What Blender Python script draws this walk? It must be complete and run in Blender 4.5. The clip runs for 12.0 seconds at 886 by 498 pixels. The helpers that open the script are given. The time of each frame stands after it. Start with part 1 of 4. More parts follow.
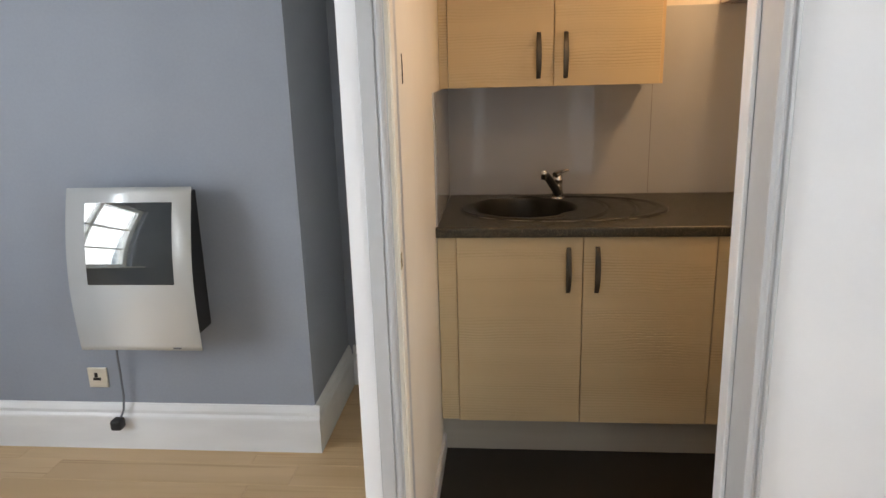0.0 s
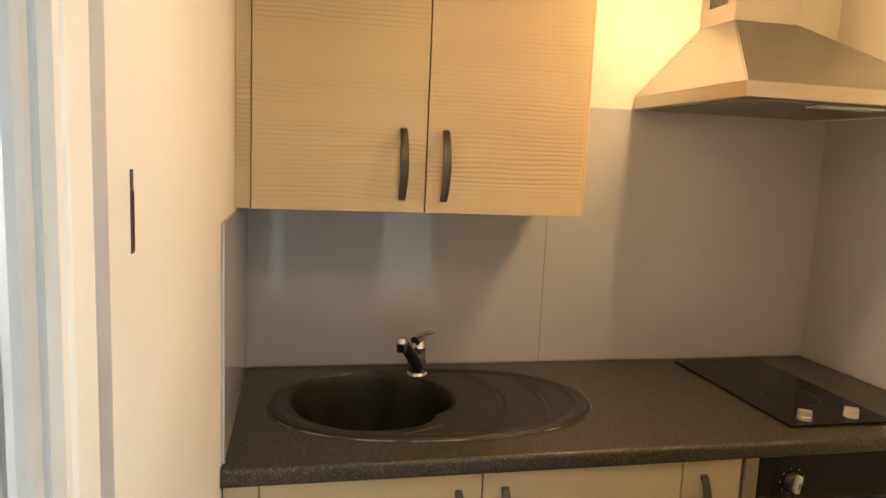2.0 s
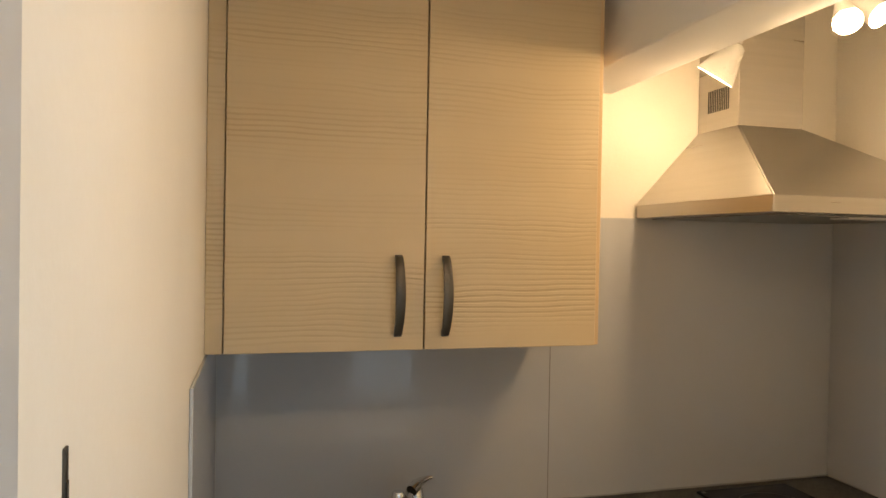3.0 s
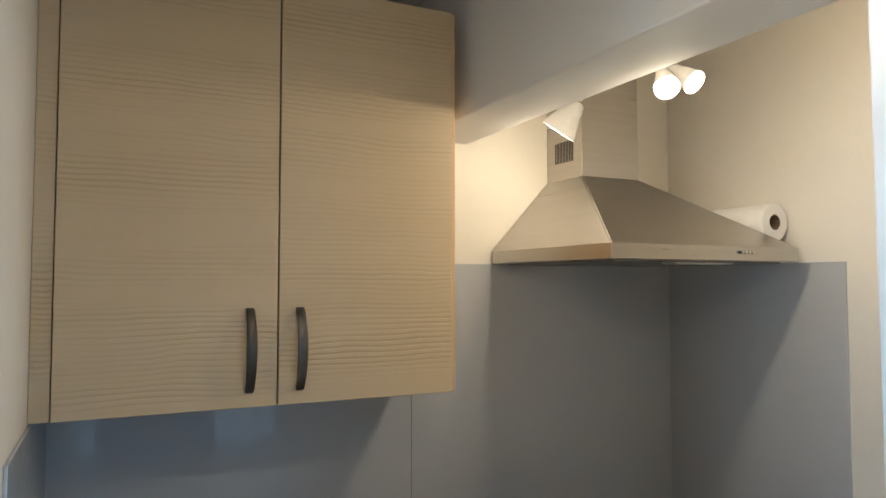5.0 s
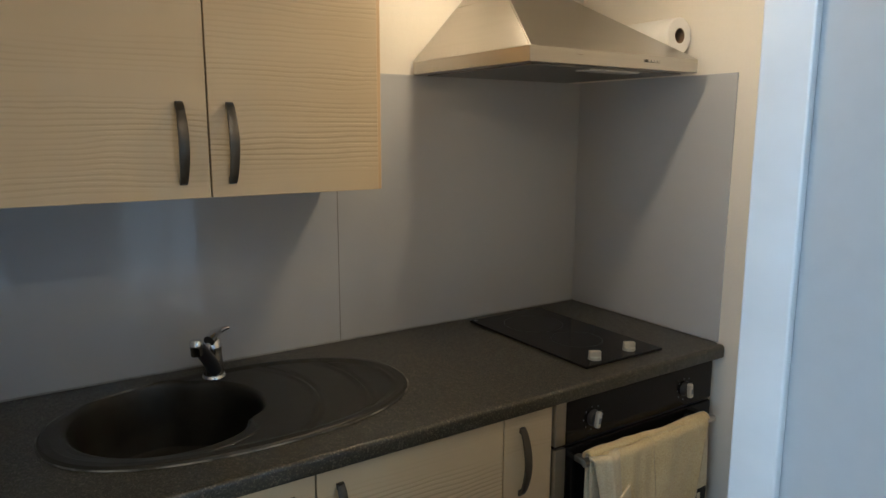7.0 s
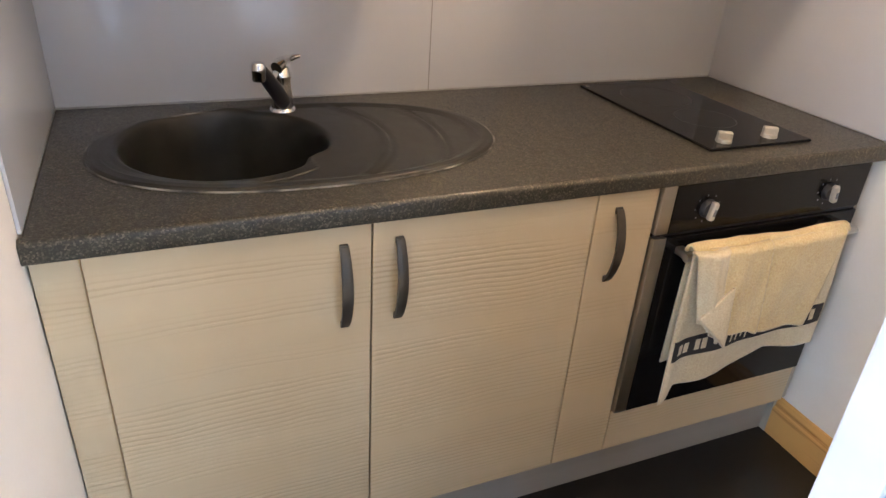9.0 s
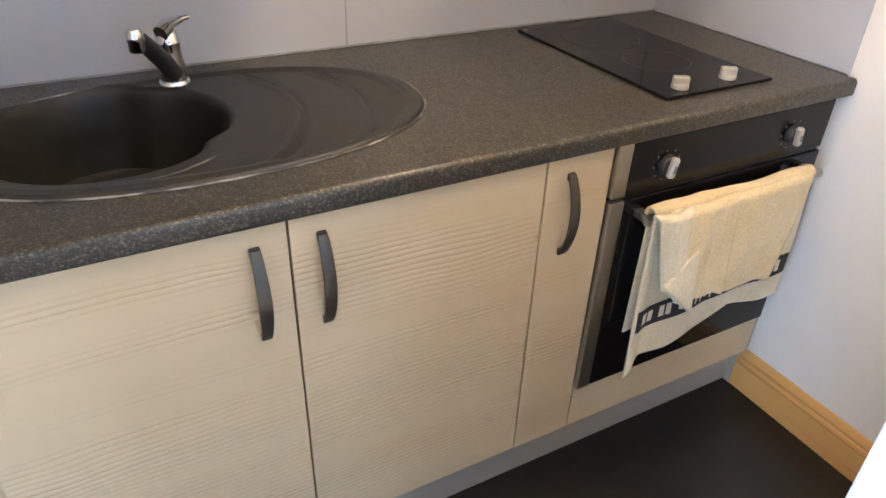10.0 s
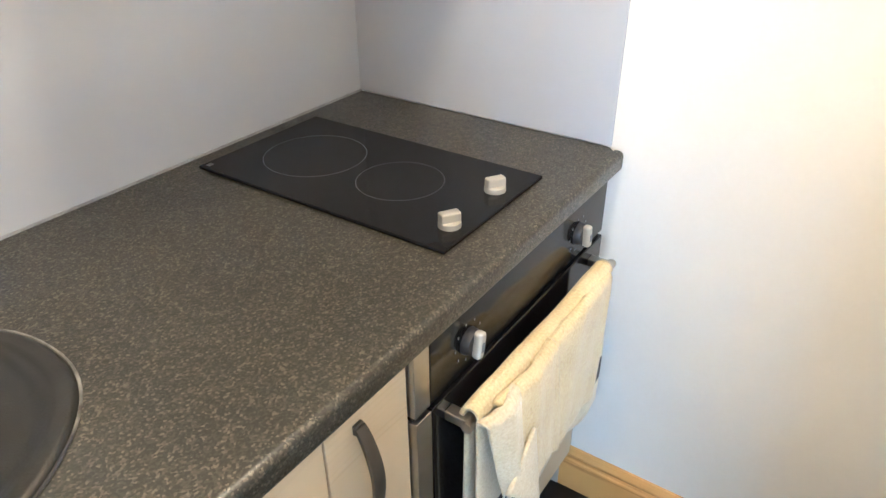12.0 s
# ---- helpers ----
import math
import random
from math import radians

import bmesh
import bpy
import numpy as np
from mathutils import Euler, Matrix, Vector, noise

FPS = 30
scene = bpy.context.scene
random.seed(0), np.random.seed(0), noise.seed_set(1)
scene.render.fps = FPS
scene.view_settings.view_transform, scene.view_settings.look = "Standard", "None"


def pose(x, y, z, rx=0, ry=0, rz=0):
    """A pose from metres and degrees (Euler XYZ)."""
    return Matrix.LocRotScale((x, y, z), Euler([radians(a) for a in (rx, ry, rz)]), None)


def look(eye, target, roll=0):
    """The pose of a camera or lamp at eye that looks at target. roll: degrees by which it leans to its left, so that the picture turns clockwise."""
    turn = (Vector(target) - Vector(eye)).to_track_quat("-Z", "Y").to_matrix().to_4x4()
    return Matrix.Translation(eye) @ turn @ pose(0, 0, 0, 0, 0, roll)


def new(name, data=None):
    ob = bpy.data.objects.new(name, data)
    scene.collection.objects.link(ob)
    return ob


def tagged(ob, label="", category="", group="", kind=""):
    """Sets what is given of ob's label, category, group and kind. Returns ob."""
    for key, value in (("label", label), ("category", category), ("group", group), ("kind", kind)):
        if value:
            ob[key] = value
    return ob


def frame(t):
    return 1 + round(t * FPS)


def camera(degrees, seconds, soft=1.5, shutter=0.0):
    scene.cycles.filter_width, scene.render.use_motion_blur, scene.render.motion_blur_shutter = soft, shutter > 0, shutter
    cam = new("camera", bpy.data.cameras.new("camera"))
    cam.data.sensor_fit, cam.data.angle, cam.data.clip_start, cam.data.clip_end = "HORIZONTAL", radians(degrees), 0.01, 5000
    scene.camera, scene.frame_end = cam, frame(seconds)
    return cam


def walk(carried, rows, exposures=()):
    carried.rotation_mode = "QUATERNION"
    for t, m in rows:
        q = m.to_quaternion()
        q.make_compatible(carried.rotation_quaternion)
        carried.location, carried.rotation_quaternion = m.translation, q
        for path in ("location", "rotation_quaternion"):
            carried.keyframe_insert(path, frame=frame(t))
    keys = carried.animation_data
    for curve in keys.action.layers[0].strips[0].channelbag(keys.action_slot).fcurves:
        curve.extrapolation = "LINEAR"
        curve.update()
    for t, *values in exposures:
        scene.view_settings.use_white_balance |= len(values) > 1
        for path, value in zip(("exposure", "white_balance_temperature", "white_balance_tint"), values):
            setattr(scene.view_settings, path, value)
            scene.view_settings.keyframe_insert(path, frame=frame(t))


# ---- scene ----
cam = camera(65.8, 12.0)
PATH = [
    (0, (0.243, -2.961, 1.449), (0.063, -1.036, 0.937), -1.6),
    (0.5, (0.202, -2.662, 1.41), (0.221, -0.781, 0.729), 0.6),
    (1, (0.168, -2.37, 1.423), (0.383, -0.529, 0.67), 1.0),
    (1.2, (0.162, -2.262, 1.433), (0.393, -0.385, 0.792), 2.0),
    (1.4, (0.157, -2.155, 1.446), (0.443, -0.249, 0.938), 2.3),
    (1.5, (0.155, -2.103, 1.452), (0.423, -0.182, 0.96), 2.5),
    (1.8, (0.150, -1.972, 1.487), (0.456, -0.036, 1.093), 3.0),
    (2, (0.134, -1.896, 1.506), (0.553, 0.041, 1.236), 2.5),
    (2.5, (0.09, -1.749, 1.559), (0.633, 0.166, 1.368), 0.4),
    (2.7, (0.092, -1.706, 1.58), (0.607, 0.222, 1.467), 1.2),
    (4.5, (0.123, -1.656, 1.618), (0.78, 0.23, 1.715), -0.2),
    (5, (0.13, -1.7, 1.617), (0.994, 0.101, 1.709), 0.0),
    (5.5, (0.111, -1.725, 1.612), (1.103, 0.008, 1.726), 0.3),
    (6, (0.084, -1.754, 1.612), (1.135, -0.054, 1.674), 0.3),
    (6.5, (0.066, -1.771, 1.568), (1.133, -0.082, 1.465), -0.3),
    (7, (0.055, -1.76, 1.515), (1.131, -0.115, 1.166), 0.2),
    (7.5, (0.073, -1.742, 1.481), (1.11, -0.15, 0.843), 2.1),
    (7.7, (0.084, -1.735, 1.462), (1.092, -0.166, 0.742), 2.4),
    (9.3, (0.224, -1.576, 1.363), (0.87, 0.022, 0.349), 3.4),
    (9.5, (0.234, -1.551, 1.356), (0.85, 0.026, 0.291), 3.1),
    (10, (0.303, -1.454, 1.36), (1.125, 0.015, 0.279), 2.0),
    (10.5, (0.406, -1.352, 1.37), (1.451, -0.033, 0.293), 2.4),
    (11, (0.523, -1.264, 1.366), (1.596, 0.039, 0.292), 2.2),
    (11.5, (0.586, -1.158, 1.37), (1.757, 0.09, 0.333), 2.0),
    (12, (0.621, -1.014, 1.4), (2.027, -0.043, 0.364), -0.5),
]
EXPOSURES = [(0, -0.5, 7500, 17), (1, -0.15, 7500, 15), (2, -0.05, 7700, 12), (2.7, -0.25, 7000, 9), (4.4, -0.7, 4950, 2), (5.2, -0.72, 4850, 1), (6.0, -0.95, 4850, 0), (7.0, -0.8, 5150, 2), (7.6, -0.25, 5800, 6), (9.3, 0.72, 5450, 16), (10.5, 1.1, 5000, 10), (11.5, 1.3, 4950, 8), (12, 1.35, 4700, 6)]
walk(cam, [(t, look(eye, target, roll)) for t, eye, target, roll in PATH], EXPOSURES)

# ---- world and lights ----
RIGHT, FRONT_IN, FRONT_OUT, CEIL = 1.765, -1.294, -1.47, 2.36
ROOM_L, ROOM_R, ROOM_B, ROOM_CEIL = -2.75, 2.1, -4.8, 2.6

world = bpy.data.worlds.new("sky")
scene.world = world
world.use_nodes = True
wn = world.node_tree
sky = wn.nodes.new("ShaderNodeTexSky")
sky.sky_type, sky.sun_disc = "NISHITA", False
sky.sun_elevation, sky.sun_rotation = radians(35), radians(150)
bgn = wn.nodes["Background"]
bgn.inputs[1].default_value = 0.12
wn.links.new(sky.outputs[0], bgn.inputs[0])

sun_data = bpy.data.lights.new("sun", "SUN")
sun_data.energy, sun_data.angle, sun_data.color = 0.8, radians(12), (1, 0.95, 0.88)
new("sun", sun_data).matrix_world = look((4, 3, 6), (0, 0, 0))


def window_light(name, mid, way, wide, high, watts):
    """Daylight of an opening, facing into the room."""
    data = bpy.data.lights.new(name, "AREA")
    data.shape, data.size, data.size_y = "RECTANGLE", wide, high
    data.energy, data.color = watts, (0.72, 0.87, 1.0)
    new(name, data).matrix_world = look(mid, Vector(mid) + Vector(way))


window_light("daylight_window", (ROOM_L - 0.19, -2.9, 1.5), (1, 0.05, -0.05), 1.8, 1.45, 106)
# Added fill from the right, out of view, to brighten the white front wall.
window_light("fill_side_window", (ROOM_R + 0.19, -3.4, 1.5), (-1, 0.1, -0.05), 1.0, 1.3, 50)
window_light("daylight_glazed_door", (1.34, ROOM_B - 0.19, 1.09), (0, 1, -0.05), 0.8, 1.95, 9)
window_light("daylight_slit_window", (-0.05, ROOM_B - 0.19, 1.09), (0, 1, -0.05), 0.2, 1.95, 2.5)


def bulb_light(name, at, watts):
    data = bpy.data.lights.new(name, "POINT")
    data.energy, data.color, data.shadow_soft_size = watts, (1.0, 0.66, 0.35), 0.02
    new(name, data).location = at


# place, way out of the shade, watts
BULBS = [((1.13, -0.30, 2.00), (-0.37, 0.46, -0.82), 4.0),
         ((1.120, -0.670, 2.010), (-0.40, -0.60, -0.65), 8.5),
         ((1.190, -0.665, 2.030), (0.10, -0.75, -0.60), 8.0)]
DOOR_SPOT = ((0.50, -1.22, 1.945), (0.10, 0.15, -1.0), 6.0)
for spot_at, spot_way, spot_watts in BULBS + [DOOR_SPOT]:
    bulb_light("spot_bulb_light", Vector(spot_at) + Vector(spot_way).normalized() * 0.025, spot_watts)


# ---- materials ----
def nodes_of(m):
    m.use_nodes = True
    return m.node_tree.nodes, m.node_tree.links, m.node_tree.nodes["Principled BSDF"]


def surface(name, a, b, rough=0.5, metal=0.0, scale=(8, 8, 8), detail=4.0, fine=0.0, fine_scale=200.0, bump=0.0, rough_span=0.08, vary=0.0, coat=0.0, sheen=0.0, lo=0.35, hi=0.65, spec=0.5):
    """Two colours mixed by a stretched noise, with a finer grain, gloss that wanders and a fine relief."""
    m = bpy.data.materials.new(name)
    n, l, p = nodes_of(m)
    co = n.new("ShaderNodeTexCoord")
    mp = n.new("ShaderNodeMapping")
    mp.inputs["Scale"].default_value = scale
    l.new(co.outputs["Object"], mp.inputs[0])
    no = n.new("ShaderNodeTexNoise")
    no.inputs["Scale"].default_value, no.inputs["Detail"].default_value = 1.0, detail
    l.new(mp.outputs[0], no.inputs["Vector"])
    rp = n.new("ShaderNodeValToRGB")
    rp.color_ramp.elements[0].position, rp.color_ramp.elements[1].position = lo, hi
    rp.color_ramp.elements[0].color, rp.color_ramp.elements[1].color = (*a, 1), (*b, 1)
    l.new(no.outputs[0], rp.inputs[0])
    colour = rp.outputs[0]
    fn = n.new("ShaderNodeTexNoise")
    fn.inputs["Scale"].default_value, fn.inputs["Detail"].default_value = fine_scale, 2.0
    l.new(co.outputs["Object"], fn.inputs["Vector"])
    if fine:
        mx = n.new("ShaderNodeMix")
        mx.data_type, mx.blend_type = "RGBA", "OVERLAY"
        mx.inputs[0].default_value = fine
        l.new(colour, mx.inputs[6])
        l.new(fn.outputs[0], mx.inputs[7])
        colour = mx.outputs[2]
    if vary:
        oi = n.new("ShaderNodeObjectInfo")
        hs = n.new("ShaderNodeHueSaturation")
        mr = n.new("ShaderNodeMapRange")
        mr.inputs[3].default_value, mr.inputs[4].default_value = 1 - vary, 1 + vary
        l.new(oi.outputs["Random"], mr.inputs[0])
        l.new(mr.outputs[0], hs.inputs["Value"])
        l.new(colour, hs.inputs["Color"])
        colour = hs.outputs[0]
    l.new(colour, p.inputs["Base Color"])
    rr = n.new("ShaderNodeMapRange")
    rr.inputs[3].default_value, rr.inputs[4].default_value = max(rough - rough_span, 0.02), rough + rough_span
    l.new(no.outputs[0], rr.inputs[0])
    l.new(rr.outputs[0], p.inputs["Roughness"])
    p.inputs["Metallic"].default_value = metal
    p.inputs["Coat Weight"].default_value = coat
    p.inputs["Specular IOR Level"].default_value = spec
    p.inputs["Sheen Weight"].default_value = sheen
    if bump:
        bp = n.new("ShaderNodeBump")
        bp.inputs["Strength"].default_value, bp.inputs["Distance"].default_value = bump, 0.002
        l.new(fn.outputs[0], bp.inputs["Height"])
        l.new(bp.outputs[0], p.inputs["Normal"])
    return m


def grained(name, light, dark, line, stretch=(1.2, 9, 9), coarse=26.0, rough=0.45, bump=0.35, along="x", ripple=0.0):
    """Wood laminate: broad tone bands, and thin dark pressed grain lines gathered in groups, running along one axis."""
    m = bpy.data.materials.new(name)
    n, l, p = nodes_of(m)
    co = n.new("ShaderNodeTexCoord")
    oi = n.new("ShaderNodeObjectInfo")
    ad = n.new("ShaderNodeVectorMath")
    l.new(co.outputs["Object"], ad.inputs[0])
    cb = n.new("ShaderNodeCombineXYZ")
    ml = n.new("ShaderNodeMath")
    ml.operation = "MULTIPLY"
    ml.inputs[1].default_value = 7.0
    l.new(oi.outputs["Random"], ml.inputs[0])
    for k in range(3):
        l.new(ml.outputs[0], cb.inputs[k])
    l.new(cb.outputs[0], ad.inputs[1])
    base = n.new("ShaderNodeMapping")
    base.inputs["Scale"].default_value = stretch
    l.new(ad.outputs[0], base.inputs[0])
    broad = n.new("ShaderNodeTexNoise")
    broad.inputs["Scale"].default_value, broad.inputs["Detail"].default_value = 0.8, 3.0
    l.new(base.outputs[0], broad.inputs["Vector"])
    tone = n.new("ShaderNodeValToRGB")
    tone.color_ramp.elements[0].position, tone.color_ramp.elements[1].position = 0.36, 0.62
    tone.color_ramp.elements[0].color, tone.color_ramp.elements[1].color = (*dark, 1), (*light, 1)
    l.new(broad.outputs[0], tone.inputs[0])
    fm = n.new("ShaderNodeMapping")
    k = coarse
    fm.inputs["Scale"].default_value = {"x": (1.5, k * 10.5, k * 10.5), "z": (k * 10.5, k * 10.5, 1.5), "y": (k * 10.5, 1.5, k * 10.5)}[along]
    l.new(ad.outputs[0], fm.inputs[0])
    fine = n.new("ShaderNodeTexNoise")
    fine.inputs["Scale"].default_value, fine.inputs["Detail"].default_value, fine.inputs["Distortion"].default_value = 1.0, 2.0, 0.35
    l.new(fm.outputs[0], fine.inputs["Vector"])
    lines = fine.outputs[0]
    if ripple:
        wm = n.new("ShaderNodeMapping")
        wm.inputs["Scale"].default_value = (0.55, 1, 1)
        l.new(ad.outputs[0], wm.inputs[0])
        wave = n.new("ShaderNodeTexWave")
        wave.wave_type, wave.bands_direction = "BANDS", "Z"
        wave.inputs["Scale"].default_value, wave.inputs["Distortion"].default_value = ripple, 9.0
        wave.inputs["Detail"].default_value, wave.inputs["Detail Scale"].default_value = 2.0, 0.22
        l.new(wm.outputs[0], wave.inputs["Vector"])
        both = n.new("ShaderNodeMix")
        both.inputs[0].default_value = 0.3
        l.new(wave.outputs["Fac"], both.inputs[2])
        l.new(fine.outputs[0], both.inputs[3])
        lines = both.outputs[0]
    cut = n.new("ShaderNodeValToRGB")
    cut.color_ramp.elements[0].position, cut.color_ramp.elements[1].position = (0.20, 0.52) if ripple else (0.40, 0.46)
    l.new(lines, cut.inputs[0])
    gm = n.new("ShaderNodeMapping")
    gm.inputs["Scale"].default_value = {"x": (0.7, 11, 11), "z": (11, 11, 0.7), "y": (11, 0.7, 11)}[along]
    l.new(ad.outputs[0], gm.inputs[0])
    groups = n.new("ShaderNodeTexNoise")
    groups.inputs["Scale"].default_value, groups.inputs["Detail"].default_value = 1.0, 2.0
    l.new(gm.outputs[0], groups.inputs["Vector"])
    gr = n.new("ShaderNodeValToRGB")
    gr.color_ramp.elements[0].position, gr.color_ramp.elements[1].position = 0.45, 0.70
    l.new(groups.outputs[0], gr.inputs[0])
    inv = n.new("ShaderNodeMath")
    inv.operation = "SUBTRACT"
    inv.inputs[0].default_value = 1.0
    l.new(cut.outputs[0], inv.inputs[1])
    msk = n.new("ShaderNodeMath")
    msk.operation = "MULTIPLY"
    l.new(inv.outputs[0], msk.inputs[0])
    l.new(gr.outputs[0], msk.inputs[1])
    mx = n.new("ShaderNodeMix")
    mx.data_type = "RGBA"
    l.new(msk.outputs[0], mx.inputs[0])
    l.new(tone.outputs[0], mx.inputs[6])
    mx.inputs[7].default_value = (*line, 1)
    l.new(mx.outputs[2], p.inputs["Base Color"])
    p.inputs["Roughness"].default_value = rough
    bp = n.new("ShaderNodeBump")
    bp.invert = True
    bp.inputs["Strength"].default_value, bp.inputs["Distance"].default_value = bump, 0.0015
    l.new(msk.outputs[0], bp.inputs["Height"])
    l.new(bp.outputs[0], p.inputs["Normal"])
    return m


def speckled(name, base, mid, bright, rough=0.35):
    """Granite-look laminate: dark ground with grey and tan grains of two sizes and a pitted gloss."""
    m = bpy.data.materials.new(name)
    n, l, p = nodes_of(m)
    co = n.new("ShaderNodeTexCoord")
    v1 = n.new("ShaderNodeTexVoronoi")
    v1.inputs["Scale"].default_value = 380
    l.new(co.outputs["Object"], v1.inputs["Vector"])
    sp = n.new("ShaderNodeSeparateColor")
    l.new(v1.outputs["Color"], sp.inputs[0])
    r1 = n.new("ShaderNodeValToRGB")
    r1.color_ramp.elements[0].position, r1.color_ramp.elements[1].position = 0.35, 1.0
    r1.color_ramp.elements[0].color, r1.color_ramp.elements[1].color = (*base, 1), (*bright, 1)
    e = r1.color_ramp.elements.new(0.8)
    e.color = (*mid, 1)
    l.new(sp.outputs[0], r1.inputs[0])
    no = n.new("ShaderNodeTexNoise")
    no.inputs["Scale"].default_value, no.inputs["Detail"].default_value = 60, 4
    l.new(co.outputs["Object"], no.inputs["Vector"])
    mx = n.new("ShaderNodeMix")
    mx.data_type, mx.blend_type = "RGBA", "MULTIPLY"
    mx.inputs[0].default_value = 0.55
    l.new(r1.outputs[0], mx.inputs[6])
    l.new(no.outputs[0], mx.inputs[7])
    l.new(mx.outputs[2], p.inputs["Base Color"])
    rr = n.new("ShaderNodeMapRange")
    rr.inputs[3].default_value, rr.inputs[4].default_value = rough - 0.08, rough + 0.12
    l.new(sp.outputs[1], rr.inputs[0])
    l.new(rr.outputs[0], p.inputs["Roughness"])
    bp = n.new("ShaderNodeBump")
    p.inputs["Coat Weight"].default_value, p.inputs["Coat Roughness"].default_value = 0.25, 0.22
    p.inputs["Specular IOR Level"].default_value = 0.5
    bp.inputs["Strength"].default_value, bp.inputs["Distance"].default_value = 0.35, 0.0010
    l.new(sp.outputs[1], bp.inputs["Height"])
    l.new(bp.outputs[0], p.inputs["Normal"])
    return m


def glowing(name, colour, strength):
    m = bpy.data.materials.new(name)
    n, l, p = nodes_of(m)
    p.inputs["Base Color"].default_value = (*colour, 1)
    p.inputs["Emission Color"].default_value = (*colour, 1)
    p.inputs["Emission Strength"].default_value = strength
    return m


def clear_glass(name):
    m = bpy.data.materials.new(name)
    n, l, p = nodes_of(m)
    p.inputs["Transmission Weight"].default_value, p.inputs["Roughness"].default_value = 1.0, 0.01
    p.inputs["IOR"].default_value = 1.45
    return m


M_WHITE = surface("white_wall_paint", (0.785, 0.795, 0.81), (0.825, 0.83, 0.84), 0.75, scale=(3, 3, 3), fine=0.05, fine_scale=90, bump=0.12)
M_CREAM = surface("cream_wall_paint", (0.72, 0.68, 0.60), (0.78, 0.74, 0.66), 0.7, scale=(2.2, 2.2, 2.2), fine=0.05, fine_scale=110, bump=0.15)
M_BLUE = surface("blue_grey_wall_paint", (0.26, 0.292, 0.345), (0.285, 0.317, 0.37), 0.6, scale=(2, 2, 2), fine=0.05, fine_scale=90, bump=0.12)
M_CEIL = surface("ceiling_paint", (0.74, 0.73, 0.71), (0.79, 0.78, 0.76), 0.8, scale=(3, 3, 3), bump=0.1)
M_GLOSS = surface("pale_grey_gloss_paint", (0.455, 0.465, 0.475), (0.475, 0.485, 0.495), 0.32, scale=(4, 4, 1.2), fine=0.04, fine_scale=40, bump=0.12)
M_FILLED = surface("filled_recess", (0.50, 0.51, 0.52), (0.60, 0.61, 0.61), 0.6, scale=(30, 30, 30), fine=0.1, bump=0.3)
M_SKIRT = surface("white_gloss_paint", (0.68, 0.69, 0.70), (0.76, 0.77, 0.78), 0.35, scale=(2, 5, 9), bump=0.08, fine_scale=40)
M_PINE = grained("varnished_pine", (0.60, 0.34, 0.105), (0.54, 0.295, 0.085), (0.42, 0.215, 0.06), stretch=(6, 1.2, 6), coarse=9, rough=0.3, bump=0.05, along="y")
M_ASH = grained("pale_ash_laminate", (0.60, 0.483, 0.305), (0.563, 0.448, 0.278), (0.49, 0.38, 0.228), coarse=21, bump=0.45, ripple=30.0)
M_EDGE = surface("ash_edge_banding", (0.56, 0.40, 0.22), (0.62, 0.46, 0.27), 0.45, scale=(20, 20, 2), bump=0.05)
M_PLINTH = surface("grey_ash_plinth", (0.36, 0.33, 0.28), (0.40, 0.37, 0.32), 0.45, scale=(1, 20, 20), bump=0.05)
M_TOP = speckled("granite_laminate", (0.029, 0.0268, 0.0185), (0.070, 0.064, 0.045), (0.17, 0.15, 0.105), 0.38)
M_SINK = surface("black_composite", (0.012, 0.0115, 0.0088), (0.018, 0.0172, 0.0132), 0.40, scale=(30, 30, 30), fine=0.3, fine_scale=500, bump=0.15, spec=0.5)
M_SPLASH = surface("grey_gloss_panel", (0.452, 0.462, 0.482), (0.47, 0.48, 0.50), 0.035, scale=(1.5, 1.5, 1.5), rough_span=0.012, fine_scale=60, bump=0.004, spec=0.5)
M_SEAL = surface("silicone_sealant", (0.24, 0.24, 0.235), (0.34, 0.34, 0.33), 0.4, scale=(30, 30, 30))
M_BEAD = surface("stained_sealant", (0.045, 0.043, 0.04), (0.33, 0.32, 0.29), 0.5, scale=(14, 14, 14), lo=0.42, hi=0.66)
M_DARKSEAM = surface("panel_joint", (0.19, 0.185, 0.175), (0.25, 0.24, 0.23), 0.5)
M_CHROME = surface("chrome", (0.80, 0.80, 0.80), (0.86, 0.86, 0.86), 0.08, 1.0, rough_span=0.04)
M_STEEL = surface("brushed_steel", (0.46, 0.44, 0.405), (0.49, 0.47, 0.435), 0.29, 1.0, scale=(2, 2, 60), detail=2, bump=0.02, rough_span=0.04, fine_scale=300)
M_BRONZE = surface("pewter_handle", (0.075, 0.066, 0.055), (0.12, 0.108, 0.09), 0.36, 0.75, scale=(20, 20, 8), bump=0.06)
M_BLACK = surface("black_enamel", (0.010, 0.010, 0.011), (0.016, 0.016, 0.017), 0.3, scale=(4, 4, 4))
M_OVENGLASS = surface("black_oven_glass", (0.006, 0.006, 0.007), (0.009, 0.009, 0.010), 0.09, rough_span=0.03, spec=0.22)
M_HOB = surface("black_ceramic_glass", (0.008, 0.008, 0.009), (0.012, 0.012, 0.013), 0.09, rough_span=0.03, scale=(3, 3, 3), spec=0.10)
M_PRINT = surface("grey_print", (0.13, 0.13, 0.13), (0.20, 0.20, 0.20), 0.5)
M_RING = surface("faint_ring_print", (0.035, 0.035, 0.035), (0.065, 0.065, 0.065), 0.4)
M_KNOB = surface("satin_knob", (0.46, 0.44, 0.38), (0.54, 0.52, 0.46), 0.36, 0.45)
M_TOWEL = surface("cream_terry", (0.60, 0.48, 0.235), (0.68, 0.57, 0.325), 0.95, scale=(9, 9, 9), fine=0.4, fine_scale=230, bump=1.0, sheen=0.4)
